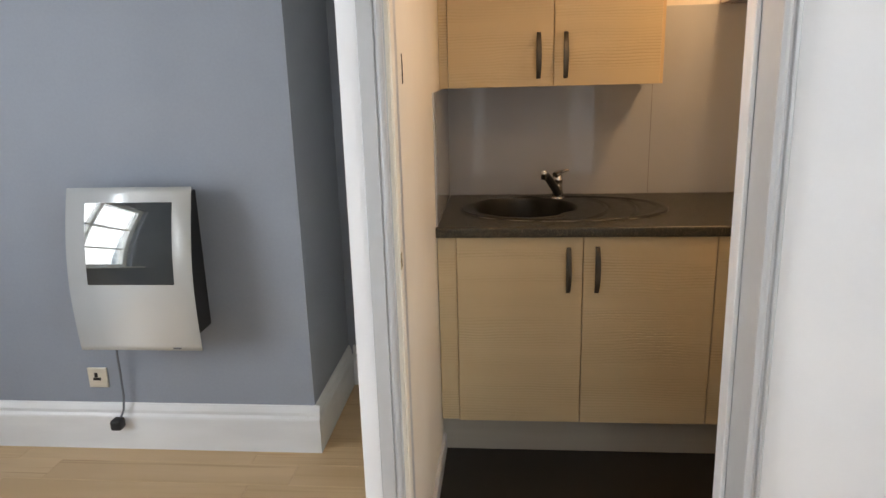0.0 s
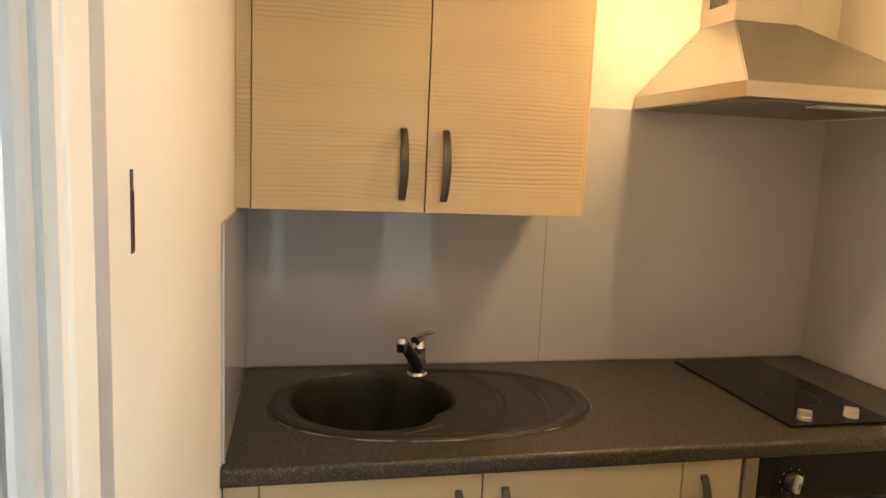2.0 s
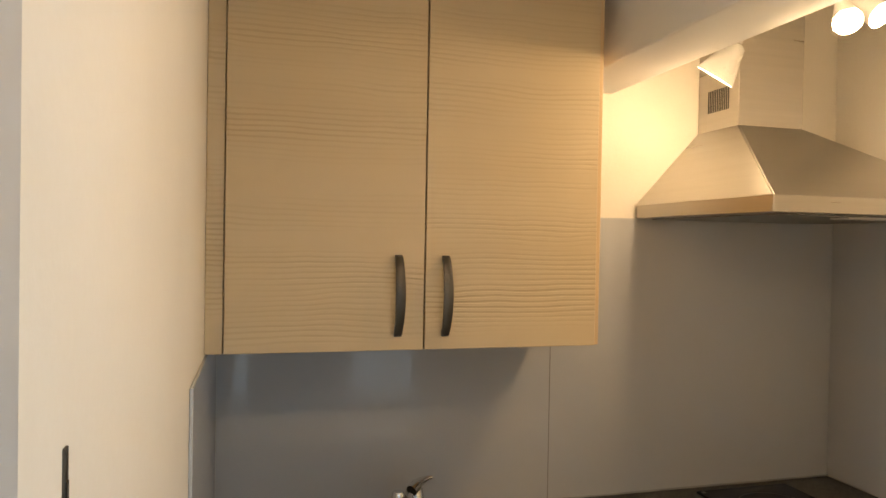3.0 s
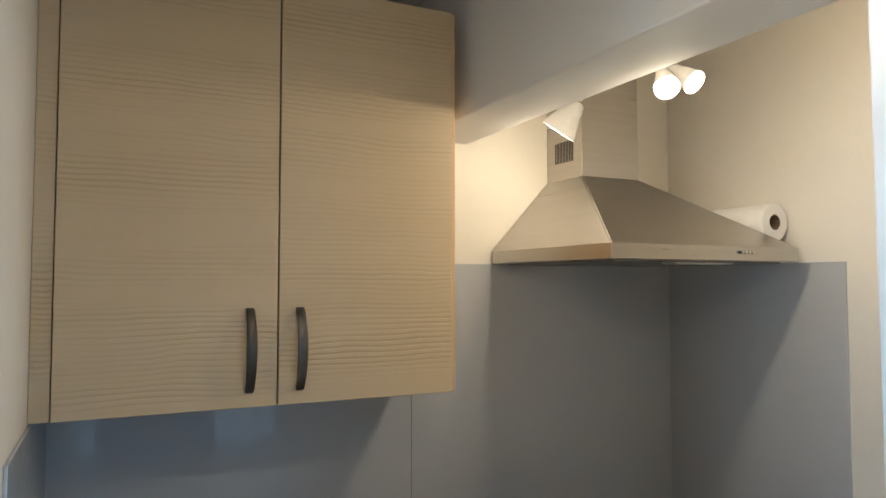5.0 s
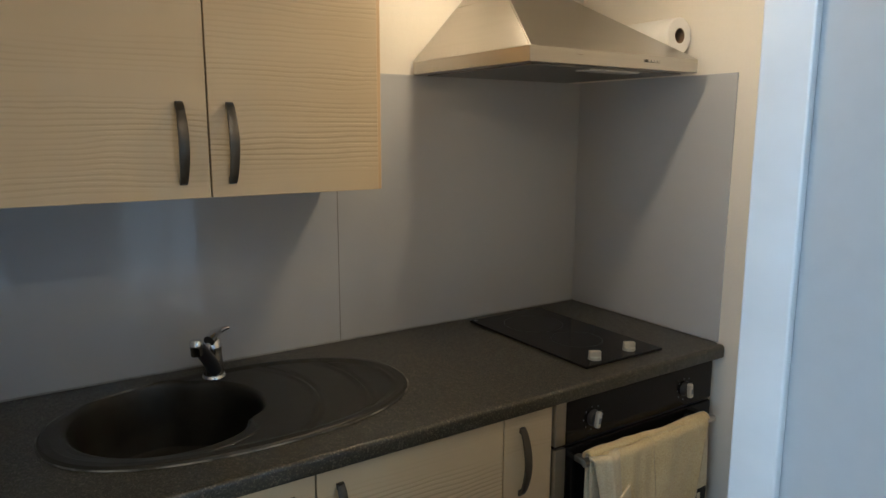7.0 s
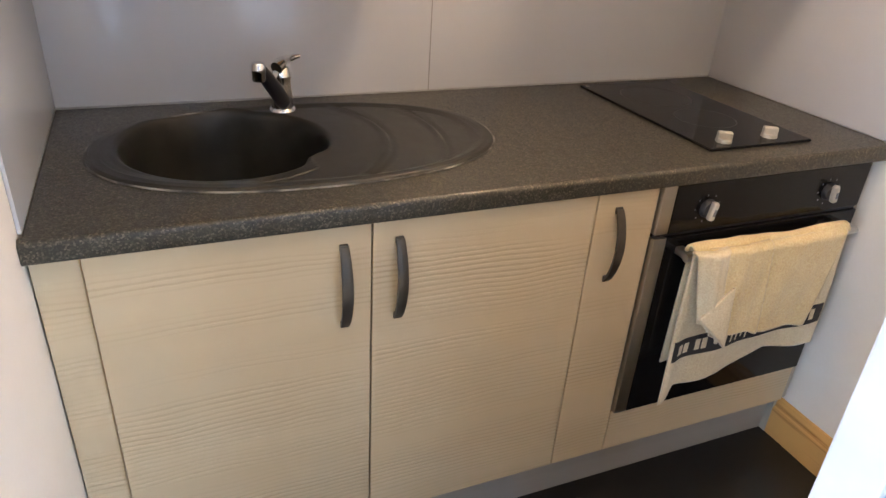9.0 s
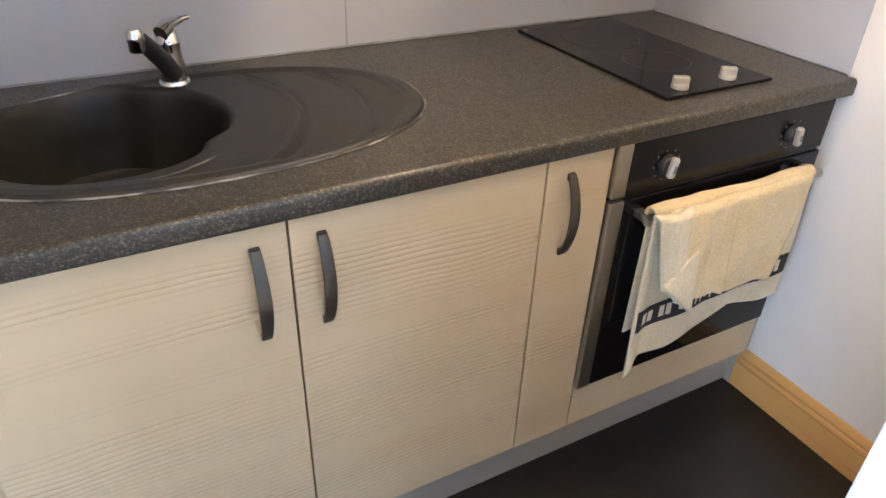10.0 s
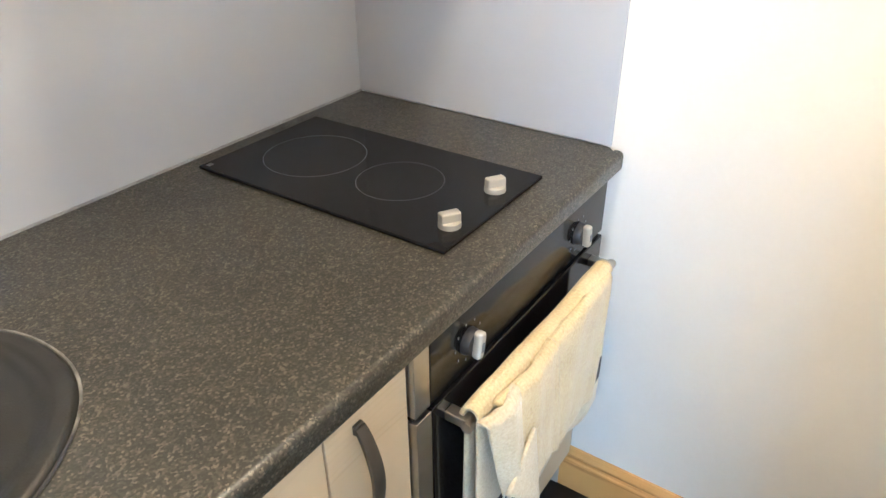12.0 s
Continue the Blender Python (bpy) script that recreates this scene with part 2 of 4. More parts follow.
M_TOWELW = surface("pale_cream_terry", (0.61, 0.53, 0.34), (0.69, 0.61, 0.43), 0.95, scale=(9, 9, 9), fine=0.4, fine_scale=230, bump=1.0, sheen=0.4)
M_BAND = surface("black_towel_band", (0.020, 0.020, 0.022), (0.035, 0.034, 0.036), 0.9, fine=0.3, fine_scale=400, bump=0.6)
M_VINYL = surface("dark_vinyl", (0.006, 0.0057, 0.0056), (0.011, 0.0103, 0.0098), 0.40, scale=(7, 7, 7), fine=0.3, fine_scale=160, bump=0.15)
M_OAK = grained("oak_laminate", (0.64, 0.44, 0.25), (0.56, 0.37, 0.20), (0.47, 0.29, 0.15), stretch=(1.2, 10, 10), coarse=10, rough=0.35, bump=0.05)
M_UNDER = surface("floor_joint", (0.38, 0.25, 0.13), (0.44, 0.30, 0.16), 0.7)
M_HEATER = surface("silver_heater_front", (0.56, 0.58, 0.585), (0.60, 0.62, 0.625), 0.22, 0.2, scale=(2, 2, 2), coat=0.6)
M_MIRROR = surface("dark_mirror_glass", (0.27, 0.275, 0.262), (0.30, 0.305, 0.29), 0.03, 1.0, rough_span=0.01)
M_PLASTIC = surface("black_plastic", (0.014, 0.014, 0.016), (0.022, 0.022, 0.024), 0.45)
M_SOCKET = surface("brushed_socket_plate", (0.66, 0.62, 0.54), (0.72, 0.68, 0.60), 0.35, 0.5, scale=(3, 3, 60))
M_CABLE = surface("grey_cable", (0.12, 0.13, 0.15), (0.16, 0.17, 0.19), 0.5)
M_PAPER = surface("white_paper", (0.78, 0.77, 0.74), (0.82, 0.81, 0.79), 0.9, scale=(20, 20, 20), fine=0.1, fine_scale=300, bump=0.5)
M_CARD = surface("brown_card", (0.17, 0.115, 0.07), (0.22, 0.15, 0.09), 0.85)
M_SHADE = surface("white_lamp_shade", (0.78, 0.77, 0.74), (0.82, 0.81, 0.78), 0.3)
M_BULB = glowing("lit_bulb", (1.0, 0.82, 0.56), 40.0)
M_BRASS = surface("worn_brass", (0.40, 0.30, 0.14), (0.55, 0.42, 0.22), 0.35, 0.9, scale=(60, 60, 60))
M_HOLE = surface("dark_hole", (0.02, 0.018, 0.015), (0.04, 0.035, 0.03), 0.9)
M_FRAME = surface("white_window_paint", (0.74, 0.75, 0.76), (0.80, 0.80, 0.81), 0.4)
M_GLASS = clear_glass("window_glass")
M_LENS = surface("hood_lamp_lens", (0.60, 0.60, 0.57), (0.66, 0.66, 0.63), 0.3)
M_GRILLE = surface("hood_filter_mesh", (0.20, 0.195, 0.18), (0.30, 0.29, 0.27), 0.4, 0.9, scale=(150, 150, 150))

# ---- building helpers ----
ORIGIN = {}


def thing(name, at, label, category, group="", kind=""):
    ob = new(name)
    ob.empty_display_size = 0.05
    ob.location = at
    ORIGIN[ob.name] = Vector(at)
    return tagged(ob, label, category, group, kind)


def mesh_of(name, bm, material, origin=Vector((0, 0, 0)), smooth=False):
    bmesh.ops.translate(bm, verts=bm.verts, vec=-origin)
    bmesh.ops.recalc_face_normals(bm, faces=bm.faces)
    me = bpy.data.meshes.new(name)
    for f in bm.faces:
        f.smooth = smooth
    bm.to_mesh(me)
    bm.free()
    me.materials.append(material)
    if smooth:
        me.set_sharp_from_angle(angle=radians(38))
    return me


def part(name, bm, material, parent, label="", smooth=False):
    """One mesh object under a thing or a part; bm holds world places."""
    origin = ORIGIN[parent.name]
    ob = new(name, mesh_of(name, bm, material, origin, smooth))
    ob.parent = parent
    ORIGIN[ob.name] = origin
    return tagged(ob, label)


def solid(name, bm, material, label, category, kind="", group="", smooth=False):
    """A thing of one mesh, with its origin at its base."""
    lo = Vector([min(v.co[k] for v in bm.verts) for k in range(3)])
    hi = Vector([max(v.co[k] for v in bm.verts) for k in range(3)])
    at = Vector(((lo.x + hi.x) / 2, (lo.y + hi.y) / 2, lo.z))
    if kind == "structure":
        at = Vector((0, 0, 0))
    ob = new(name, mesh_of(name, bm, material, at, smooth))
    ob.location = at
    ORIGIN[ob.name] = at
    return tagged(ob, label, category, group, kind)


def box(x0, x1, y0, y1, z0, z1, bevel=0.0, bm=None, segments=2):
    part_bm = bmesh.new()
    bmesh.ops.create_cube(part_bm, size=1.0)
    for v in part_bm.verts:
        v.co = Vector((x0 if v.co.x < 0 else x1, y0 if v.co.y < 0 else y1, z0 if v.co.z < 0 else z1))
    if bevel:
        bmesh.ops.bevel(part_bm, geom=list(part_bm.edges), offset=bevel, segments=segments, affect="EDGES", profile=0.5)
    return join(bm, part_bm)


def join(bm, other):
    if bm is None:
        return other
    me = bpy.data.meshes.new("tmp")
    other.to_mesh(me)
    other.free()
    bm.from_mesh(me)
    bpy.data.meshes.remove(me)
    return bm


def tube(points, radius, sides=12, bm=None, squash=None):
    """A round bar along points; radius may be a list."""
    out = bmesh.new()
    pts = [Vector(p) for p in points]
    radii = radius if isinstance(radius, (list, tuple)) else [radius] * len(pts)
    rings = []
    side = None
    for i, p in enumerate(pts):
        way = (pts[min(i + 1, len(pts) - 1)] - pts[max(i - 1, 0)]).normalized()
        if side is None:
            side = way.cross(Vector((0, 0, 1)) if abs(way.z) < 0.9 else Vector((1, 0, 0))).normalized()
        side = (side - way * side.dot(way)).normalized()
        up = way.cross(side)
        ring = []
        for k in range(sides):
            a = 2 * math.pi * k / sides
            ring.append(out.verts.new(p + (side * math.cos(a) + up * math.sin(a)) * radii[i]))
        rings.append(ring)
    for r0, r1 in zip(rings, rings[1:]):
        for k in range(sides):
            out.faces.new((r0[k], r0[(k + 1) % sides], r1[(k + 1) % sides], r1[k]))
    out.faces.new(rings[0][::-1])
    out.faces.new(rings[-1])
    return join(bm, out)


def lathe(profile, at, axis=(0, 0, 1), sides=32, bm=None):
    """Turns (radius, height) pairs about an axis through at."""
    out = bmesh.new()
    turn = Vector((0, 0, 1)).rotation_difference(Vector(axis)).to_matrix()
    rings = []
    for r, h in profile:
        rings.append([out.verts.new(Vector(at) + turn @ Vector((r * math.cos(2 * math.pi * k / sides), r * math.sin(2 * math.pi * k / sides), h))) for k in range(sides)] if r > 1e-5 else [out.verts.new(Vector(at) + turn @ Vector((0, 0, h)))])
    for r0, r1 in zip(rings, rings[1:]):
        for k in range(sides):
            a, b = r0[k % len(r0)], r0[(k + 1) % len(r0)]
            c, d = r1[(k + 1) % len(r1)], r1[k % len(r1)]
            vs = []
            for v in (a, b, c, d):
                if v not in vs:
                    vs.append(v)
            if len(vs) > 2:
                out.faces.new(vs)
    return join(bm, out)


def extrude_profile(profile, along, a, b, bm=None):
    """A closed profile of pairs swept along x (pairs are y, z), y (x, z) or z (x, y) from a to b."""
    out = bmesh.new()

    def place(u, w, s):
        return {"x": (s, u, w), "y": (u, s, w), "z": (u, w, s)}[along]
    r0 = [out.verts.new(place(u, w, a)) for u, w in profile]
    r1 = [out.verts.new(place(u, w, b)) for u, w in profile]
    n = len(profile)
    for k in range(n):
        out.faces.new((r0[k], r0[(k + 1) % n], r1[(k + 1) % n], r1[k]))
    out.faces.new(r0[::-1])
    out.faces.new(r1)
    return join(bm, out)


def sheet(nu, nv, fn, bm=None):
    """A grid surface; fn(u, v) with u and v in 0..1 gives the place."""
    out = bmesh.new()
    vs = [[out.verts.new(fn(i / nu, j / nv)) for j in range(nv + 1)] for i in range(nu + 1)]
    for i in range(nu):
        for j in range(nv):
            out.faces.new((vs[i][j], vs[i + 1][j], vs[i + 1][j + 1], vs[i][j + 1]))
    return join(bm, out)


def lean(bm):
    """Sets the right-hand side of the doorway out of true, as the old wall stands."""
    for v in bm.verts:
        if 0.7 < v.co.x < 0.9:
            v.co.x += 0.011 * (1.88 - v.co.z)
    return bm


def thicken(ob, depth):
    m = ob.modifiers.new("thickness", "SOLIDIFY")
    m.thickness, m.offset = depth, 0.0
    return ob


# ---- the building: walls, floors, ceilings ----

solid("ground", box(-40, 40, -60, 20, -0.5, -0.32), surface("outside_paving", (0.24, 0.24, 0.23), (0.32, 0.31, 0.30), 0.9, scale=(1, 1, 1)), "grey paving outside the building", "ground", "structure")
kitchen_floor = solid("floor_kitchen", box(-0.004, RIGHT + 0.06, -1.46, 0.06, -0.12, 0.0), M_VINYL, "dark brown-black vinyl floor of the kitchenette", "floor", "structure")
room_floor = solid("floor_room", box(ROOM_L - 0.1, ROOM_R + 0.1, ROOM_B - 0.1, 0.1, -0.2, -0.125), M_UNDER, "light oak laminate floor of the room", "floor", "structure")
bm = box(ROOM_L, ROOM_R, ROOM_B, FRONT_OUT, -0.12, -0.008)
bm = box(ROOM_L, -0.109, FRONT_OUT + 0.002, 0.0, -0.12, -0.008, bm=bm)
part("subfloor", bm, M_UNDER, room_floor)

# kitchenette walls
solid("wall_kitchen_back", box(-0.109, RIGHT + 0.12, 0.0, 0.12, 0.0, CEIL + 0.3), M_CREAM, "cream painted wall behind the worktop", "wall", "structure")
solid("wall_kitchen_left", box(-0.105, 0.0, FRONT_OUT + 0.003, -0.002, 0.0, CEIL + 0.3), M_CREAM, "cream painted partition wall of the kitchenette", "wall", "structure")
solid("wall_kitchen_right", box(RIGHT, RIGHT + 0.12, FRONT_OUT + 0.12, -0.002, 0.0, CEIL + 0.3), M_CREAM, "cream painted side wall of the kitchenette", "wall", "structure")
bm = lean(box(0.816, ROOM_R, FRONT_OUT, FRONT_IN, 0.0, 2.03))
bm = box(0.816, ROOM_R, FRONT_OUT, FRONT_IN, 2.03, ROOM_CEIL, bm=bm)
bm = box(-0.105, 0.816, FRONT_OUT + 0.001, FRONT_IN, 2.03, ROOM_CEIL, bm=bm)
solid("wall_front", bm, M_WHITE, "white painted wall round the kitchenette doorway", "wall", "structure")
bm = box(-0.109, -0.063, FRONT_OUT - 0.004, FRONT_OUT + 0.001, 0.0, ROOM_CEIL)
solid("wall_end", bm, M_WHITE, "white painted end of the partition wall", "wall", "structure")
bm = box(0.86, 1.02, FRONT_IN + 0.001, -0.001, 2.0, CEIL - 0.001, 0.004)
solid("ceiling_beam", bm, M_WHITE, "white painted beam below the kitchenette ceiling", "beam", "structure")
solid("ceiling_kitchen", box(0.0, RIGHT, FRONT_IN, 0.0, CEIL, CEIL + 0.1), M_CEIL, "white ceiling of the kitchenette", "ceiling", "structure")

# the room outside
solid("chimney_breast", box(-2.0, -0.495, -0.60, -0.001, 0.0, ROOM_CEIL), M_BLUE, "blue-grey painted chimney breast", "wall", "structure")
solid("wall_room_alcove", box(ROOM_L, -0.109, 0.0, 0.12, 0.0, ROOM_CEIL), M_BLUE, "blue-grey painted wall of the alcoves", "wall", "structure")
bm = box(ROOM_L - 0.2, ROOM_L, ROOM_B, -3.8, 0.0, ROOM_CEIL)
bm = box(ROOM_L - 0.2, ROOM_L, -2.0, 0.12, 0.0, ROOM_CEIL, bm=bm)
bm = box(ROOM_L - 0.2, ROOM_L, -3.8, -2.0, 0.0, 0.75, bm=bm)
bm = box(ROOM_L - 0.2, ROOM_L, -3.8, -2.0, 2.25, ROOM_CEIL, bm=bm)
solid("wall_room_left", bm, M_BLUE, "blue-grey painted side wall of the room", "wall", "structure")
# The opening here is made only for the added fill light.
bm = box(ROOM_R, ROOM_R + 0.2, ROOM_B, -3.9, 0.0, ROOM_CEIL)
bm = box(ROOM_R, ROOM_R + 0.2, -2.9, FRONT_IN, 0.0, ROOM_CEIL, bm=bm)
bm = box(ROOM_R, ROOM_R + 0.2, -3.9, -2.9, 0.0, 0.85, bm=bm)
bm = box(ROOM_R, ROOM_R + 0.2, -3.9, -2.9, 2.2, ROOM_CEIL, bm=bm)
solid("wall_room_right", bm, M_WHITE, "white painted side wall of the room", "wall", "structure")
OPENINGS = [(-0.17, 0.07, 0.06, 2.12), (0.92, 1.76, 0.06, 2.12)]
bm = None
edges = [ROOM_L - 0.12, -0.17, 0.07, 0.92, 1.76, ROOM_R + 0.12]
for i in (0, 2, 4):
    bm = box(edges[i], edges[i + 1], ROOM_B - 0.2, ROOM_B, 0.0, ROOM_CEIL, bm=bm)
for x0, x1, z0, z1 in OPENINGS:
    bm = box(x0, x1, ROOM_B - 0.2, ROOM_B, 0.0, z0, bm=bm)
    bm = box(x0, x1, ROOM_B - 0.2, ROOM_B, z1, ROOM_CEIL, bm=bm)
solid("wall_room_back", bm, M_BLUE, "blue-grey painted window wall of the room", "wall", "structure")
solid("ceiling_room", box(ROOM_L - 0.1, ROOM_R + 0.1, ROOM_B - 0.1, 0.12, ROOM_CEIL, ROOM_CEIL + 0.1), M_CEIL, "white ceiling of the room", "ceiling", "structure")


def window(name, turn, at, wide, high, rows, cols, label):
    """A framed, barred window whose inner side faces local +y; at is the middle of its foot."""
    w = thing(name, (0, 0, 0), label, "window", kind="structure")
    x0, x1, z0, z1 = -wide / 2, wide / 2, 0.0, high
    f = box(x0, x0 + 0.06, -0.03, 0.03, z0, z1, 0.004)
    f = box(x1 - 0.06, x1, -0.03, 0.03, z0, z1, 0.004, bm=f)
    f = box(x0 + 0.06, x1 - 0.06, -0.03, 0.03, z0, z0 + 0.07, 0.004, bm=f)
    f = box(x0 + 0.06, x1 - 0.06, -0.03, 0.03, z1 - 0.06, z1, 0.004, bm=f)
    part("window_frame", f, M_FRAME, w)
    for c in range(1, cols):
        x = x0 + (x1 - x0) * c / cols
        part("glazing_bar", box(x - 0.02, x + 0.02, -0.025, 0.025, z0 + 0.07, z1 - 0.06, 0.003), M_FRAME, w)
    for r in range(1, rows):
        z = z0 + (z1 - z0) * r / rows
        part("glazing_bar", box(x0 + 0.06, x1 - 0.06, -0.02, 0.02, z - 0.02, z + 0.02, 0.003), M_FRAME, w)
    pane = part("pane", box(x0 + 0.05, x1 - 0.05, -0.003, 0.003, z0 + 0.05, z1 - 0.05), M_GLASS, w)
    pane.visible_shadow = False
    part("window_sill", box(x0 - 0.05, x1 + 0.05, 0.04, 0.16, z0 - 0.035, z0 - 0.001, 0.006), M_FRAME, w)
    w.matrix_world = pose(*at, 0, 0, turn)


window("window_1", -90, (ROOM_L - 0.07, -2.9, 0.75), 1.8, 1.5, 3, 3, "white painted sash window with glazing bars")
# Second one is unseen, added to frame the fill light on the right.
window("fill_window", 90, (ROOM_R + 0.07, -3.4, 0.85), 1.0, 1.35, 2, 2, "unseen sash window added in the side wall for the fill light")
window("window_2", 0, (1.34, ROOM_B - 0.07, 0.06), 0.84, 2.06, 2, 2, "white painted glazed door to the outside")
window("window_4", 0, (-0.05, ROOM_B - 0.07, 0.06), 0.24, 2.06, 3, 1, "white painted narrow slit window")


def skirting_profile(base, sign, top, depth):
    """Moulded board: base is the wall's place, sign the way it stands out."""
    pts = [(0, 0), (depth, 0), (depth, top * 0.70), (depth * 0.92, top * 0.74), (depth * 0.60, top * 0.79), (depth * 0.62, top * 0.86), (depth * 0.42, top * 0.93), (depth * 0.22, top * 0.985), (0, top)]
    return [(base + sign * u, w) for u, w in pts]


solid("baseboard_chimney_breast", extrude_profile(skirting_profile(-0.60, -1, 0.195, 0.022), "x", -2.02, -0.474), M_SKIRT, "tall white moulded skirting on the chimney breast", "baseboard", "structure")
solid("baseboard_chimney_return", extrude_profile(skirting_profile(-0.495, 1, 0.195, 0.022), "y", -0.599, -0.001), M_SKIRT, "tall white moulded skirting on the chimney return", "baseboard", "structure")
solid("baseboard_alcove", extrude_profile(skirting_profile(0.0, -1, 0.195, 0.022), "x", -0.472, -0.123), M_SKIRT, "tall white moulded skirting in the alcove", "baseboard", "structure")
solid("baseboard_pine", extrude_profile(skirting_profile(RIGHT, -1, 0.124, 0.02), "y", FRONT_IN + 0.002, -0.56), M_PINE, "varnished orange pine skirting on the cream wall", "baseboard", "structure")
solid("baseboard_kitchen_left", extrude_profile([(0, 0), (0.014, 0), (0.014, 0.06), (0.008, 0.068), (0, 0.07)], "y", FRONT_IN - 0.0, -0.56), M_GLOSS, "low grey painted skirting on the partition", "baseboard", "structure")

# doorway: linings, stops and moulded architraves, with the door taken off
frame_ob = thing("door_frame", (0.37, -1.42, 0), "pale grey gloss door frame with no door hung", "door frame", kind="structure")
part("lining", lean(box(0.793, 0.815, FRONT_OUT - 0.001, FRONT_IN + 0.002, 0, 2.03, 0.003)), M_GLOSS, frame_ob)
part("lining", box(-0.03, -0.008, FRONT_OUT - 0.001, FRONT_IN + 0.002, 0, 2.03, 0.003), M_GLOSS, frame_ob)
part("head", box(-0.008, 0.793, FRONT_OUT - 0.001, FRONT_IN + 0.002, 2.005, 2.029, 0.003), M_GLOSS, frame_ob)
part("stop", lean(box(0.780, 0.7925, -1.352, FRONT_IN + 0.003, 0, 2.004, 0.003)), M_SKIRT, frame_ob)
# Left stop takes the same cream as the kitchenette walls.
part("stop", box(-0.0079, 0.003, -1.456, -1.4055, 0, 2.004, 0.003), M_CREAM, frame_ob, "cream-coloured door stop")
part("inner_trim", box(-0.0079, 0.002, -1.405, -1.366, 0, 2.004, 0.002), M_GLOSS, frame_ob)
ARCH = [(0, 0), (0.058, 0), (0.058, 0.010), (0.050, 0.017), (0.040, 0.018), (0.036, 0.013), (0.030, 0.013), (0.026, 0.018), (0.020, 0.019), (0.014, 0.014), (0.008, 0.012), (0.002, 0.010), (0, 0.006)]
part("architrave", lean(extrude_profile([(0.790 + u * 0.64, FRONT_OUT - 0.0015 - w) for u, w in ARCH], "z", 0, 2.075)), M_GLOSS, frame_ob)
ARCH_FLAT = [(0, 0), (0.053, 0), (0.053, 0.012), (0.051, 0.0145), (0.020, 0.015), (0.0175, 0.011), (0.0155, 0.011), (0.013, 0.0165), (0.008, 0.018), (0.003, 0.016), (0, 0.011)]
part("architrave", extrude_profile([(-0.010 - u, FRONT_OUT - 0.0045 - w) for u, w in ARCH_FLAT], "z", 0, 2.075), M_GLOSS, frame_ob)
part("architrave", extrude_profile([(FRONT_OUT - 0.0015 - w, 2.012 + u) for u, w in ARCH], "x", -0.008, 0.789), M_GLOSS, frame_ob)
for hz in (1.748, 0.25):
    hinge = part("hinge_mark", lean(box(0.7922, 0.7932, -1.398, -1.374, hz - 0.05, hz + 0.05, 0.0004, segments=1)), M_FILLED, frame_ob, "bare filled hinge recess with screw holes")
    for dz in (-0.032, 0.0, 0.032):
        part("screw_hole", lean(lathe([(0, 0), (0.0024, 0), (0.0024, 0.0006), (0, 0.0006)], (0.7921, -1.386 + dz * 0.12, hz + dz), (-1, 0, 0), 10)), M_HOLE, hinge)
lp = part("strike_plate", box(0.0026, 0.0042, -1.452, -1.434, 0.998, 1.036, 0.0004, segments=1), M_BRASS, frame_ob, "worn brass strike plate")
part("latch_hole", box(0.0040, 0.0047, -1.447, -1.439, 1.003, 1.022), M_HOLE, lp)
slot = thing("wall_plate_edge", (0.0, -1.29, 1.412), "narrow dark metal plate edge with a slot in the wall", "wall plate")
part("plate", box(-0.0005, 0.0015, -1.293, -1.286, 1.414, 1.484, 0.0004, segments=1), M_BRONZE, slot)
part("slot", box(0.001, 0.002, -1.292, -1.287, 1.416, 1.466), M_HOLE, slot)

# ---- splashback panels ----
solid("splashback_panel", box(0.0065, 0.848, -0.007, -0.001, 0.9068, 1.40), M_SPLASH, "glossy grey splashback panel behind the sink", "splashback", "structure")
solid("splashback_panel_hob", box(0.8505, RIGHT - 0.0065, -0.007, -0.001, 0.9068, 1.66), M_SPLASH, "glossy grey splashback panel behind the hob", "splashback", "structure")
solid("splashback_joint", box(0.848, 0.8505, -0.0076, -0.001, 0.9068, 1.40), M_DARKSEAM, "thin dark joint between splashback panels", "trim", "structure")
solid("splashback_panel_left", box(0.0005, 0.006, -0.605, -0.0005, 0.9068, 1.368, 0.001, segments=1), M_SPLASH, "glossy grey splashback panel on the partition", "splashback", "structure")
solid("splashback_panel_right", box(RIGHT - 0.006, RIGHT - 0.0005, -0.604, -0.0005, 0.9068, 1.664, 0.001, segments=1), M_SPLASH, "glossy grey splashback panel beside the hob", "splashback", "structure")
solid("splashback_top_trim", box(0.86, RIGHT - 0.0065, -0.008, -0.001, 1.66, 1.6635), M_GLOSS, "thin pale trim on the splashback edge", "trim", "structure")
bm = box(0.0065, RIGHT - 0.0065, -0.0105, -0.007, 0.9064, 0.910)
solid("worktop_sealant", bm, M_SEAL, "bead of pale sealant along the worktop", "trim", "structure")

# ---- base units ----
DOOR_Y = -0.612


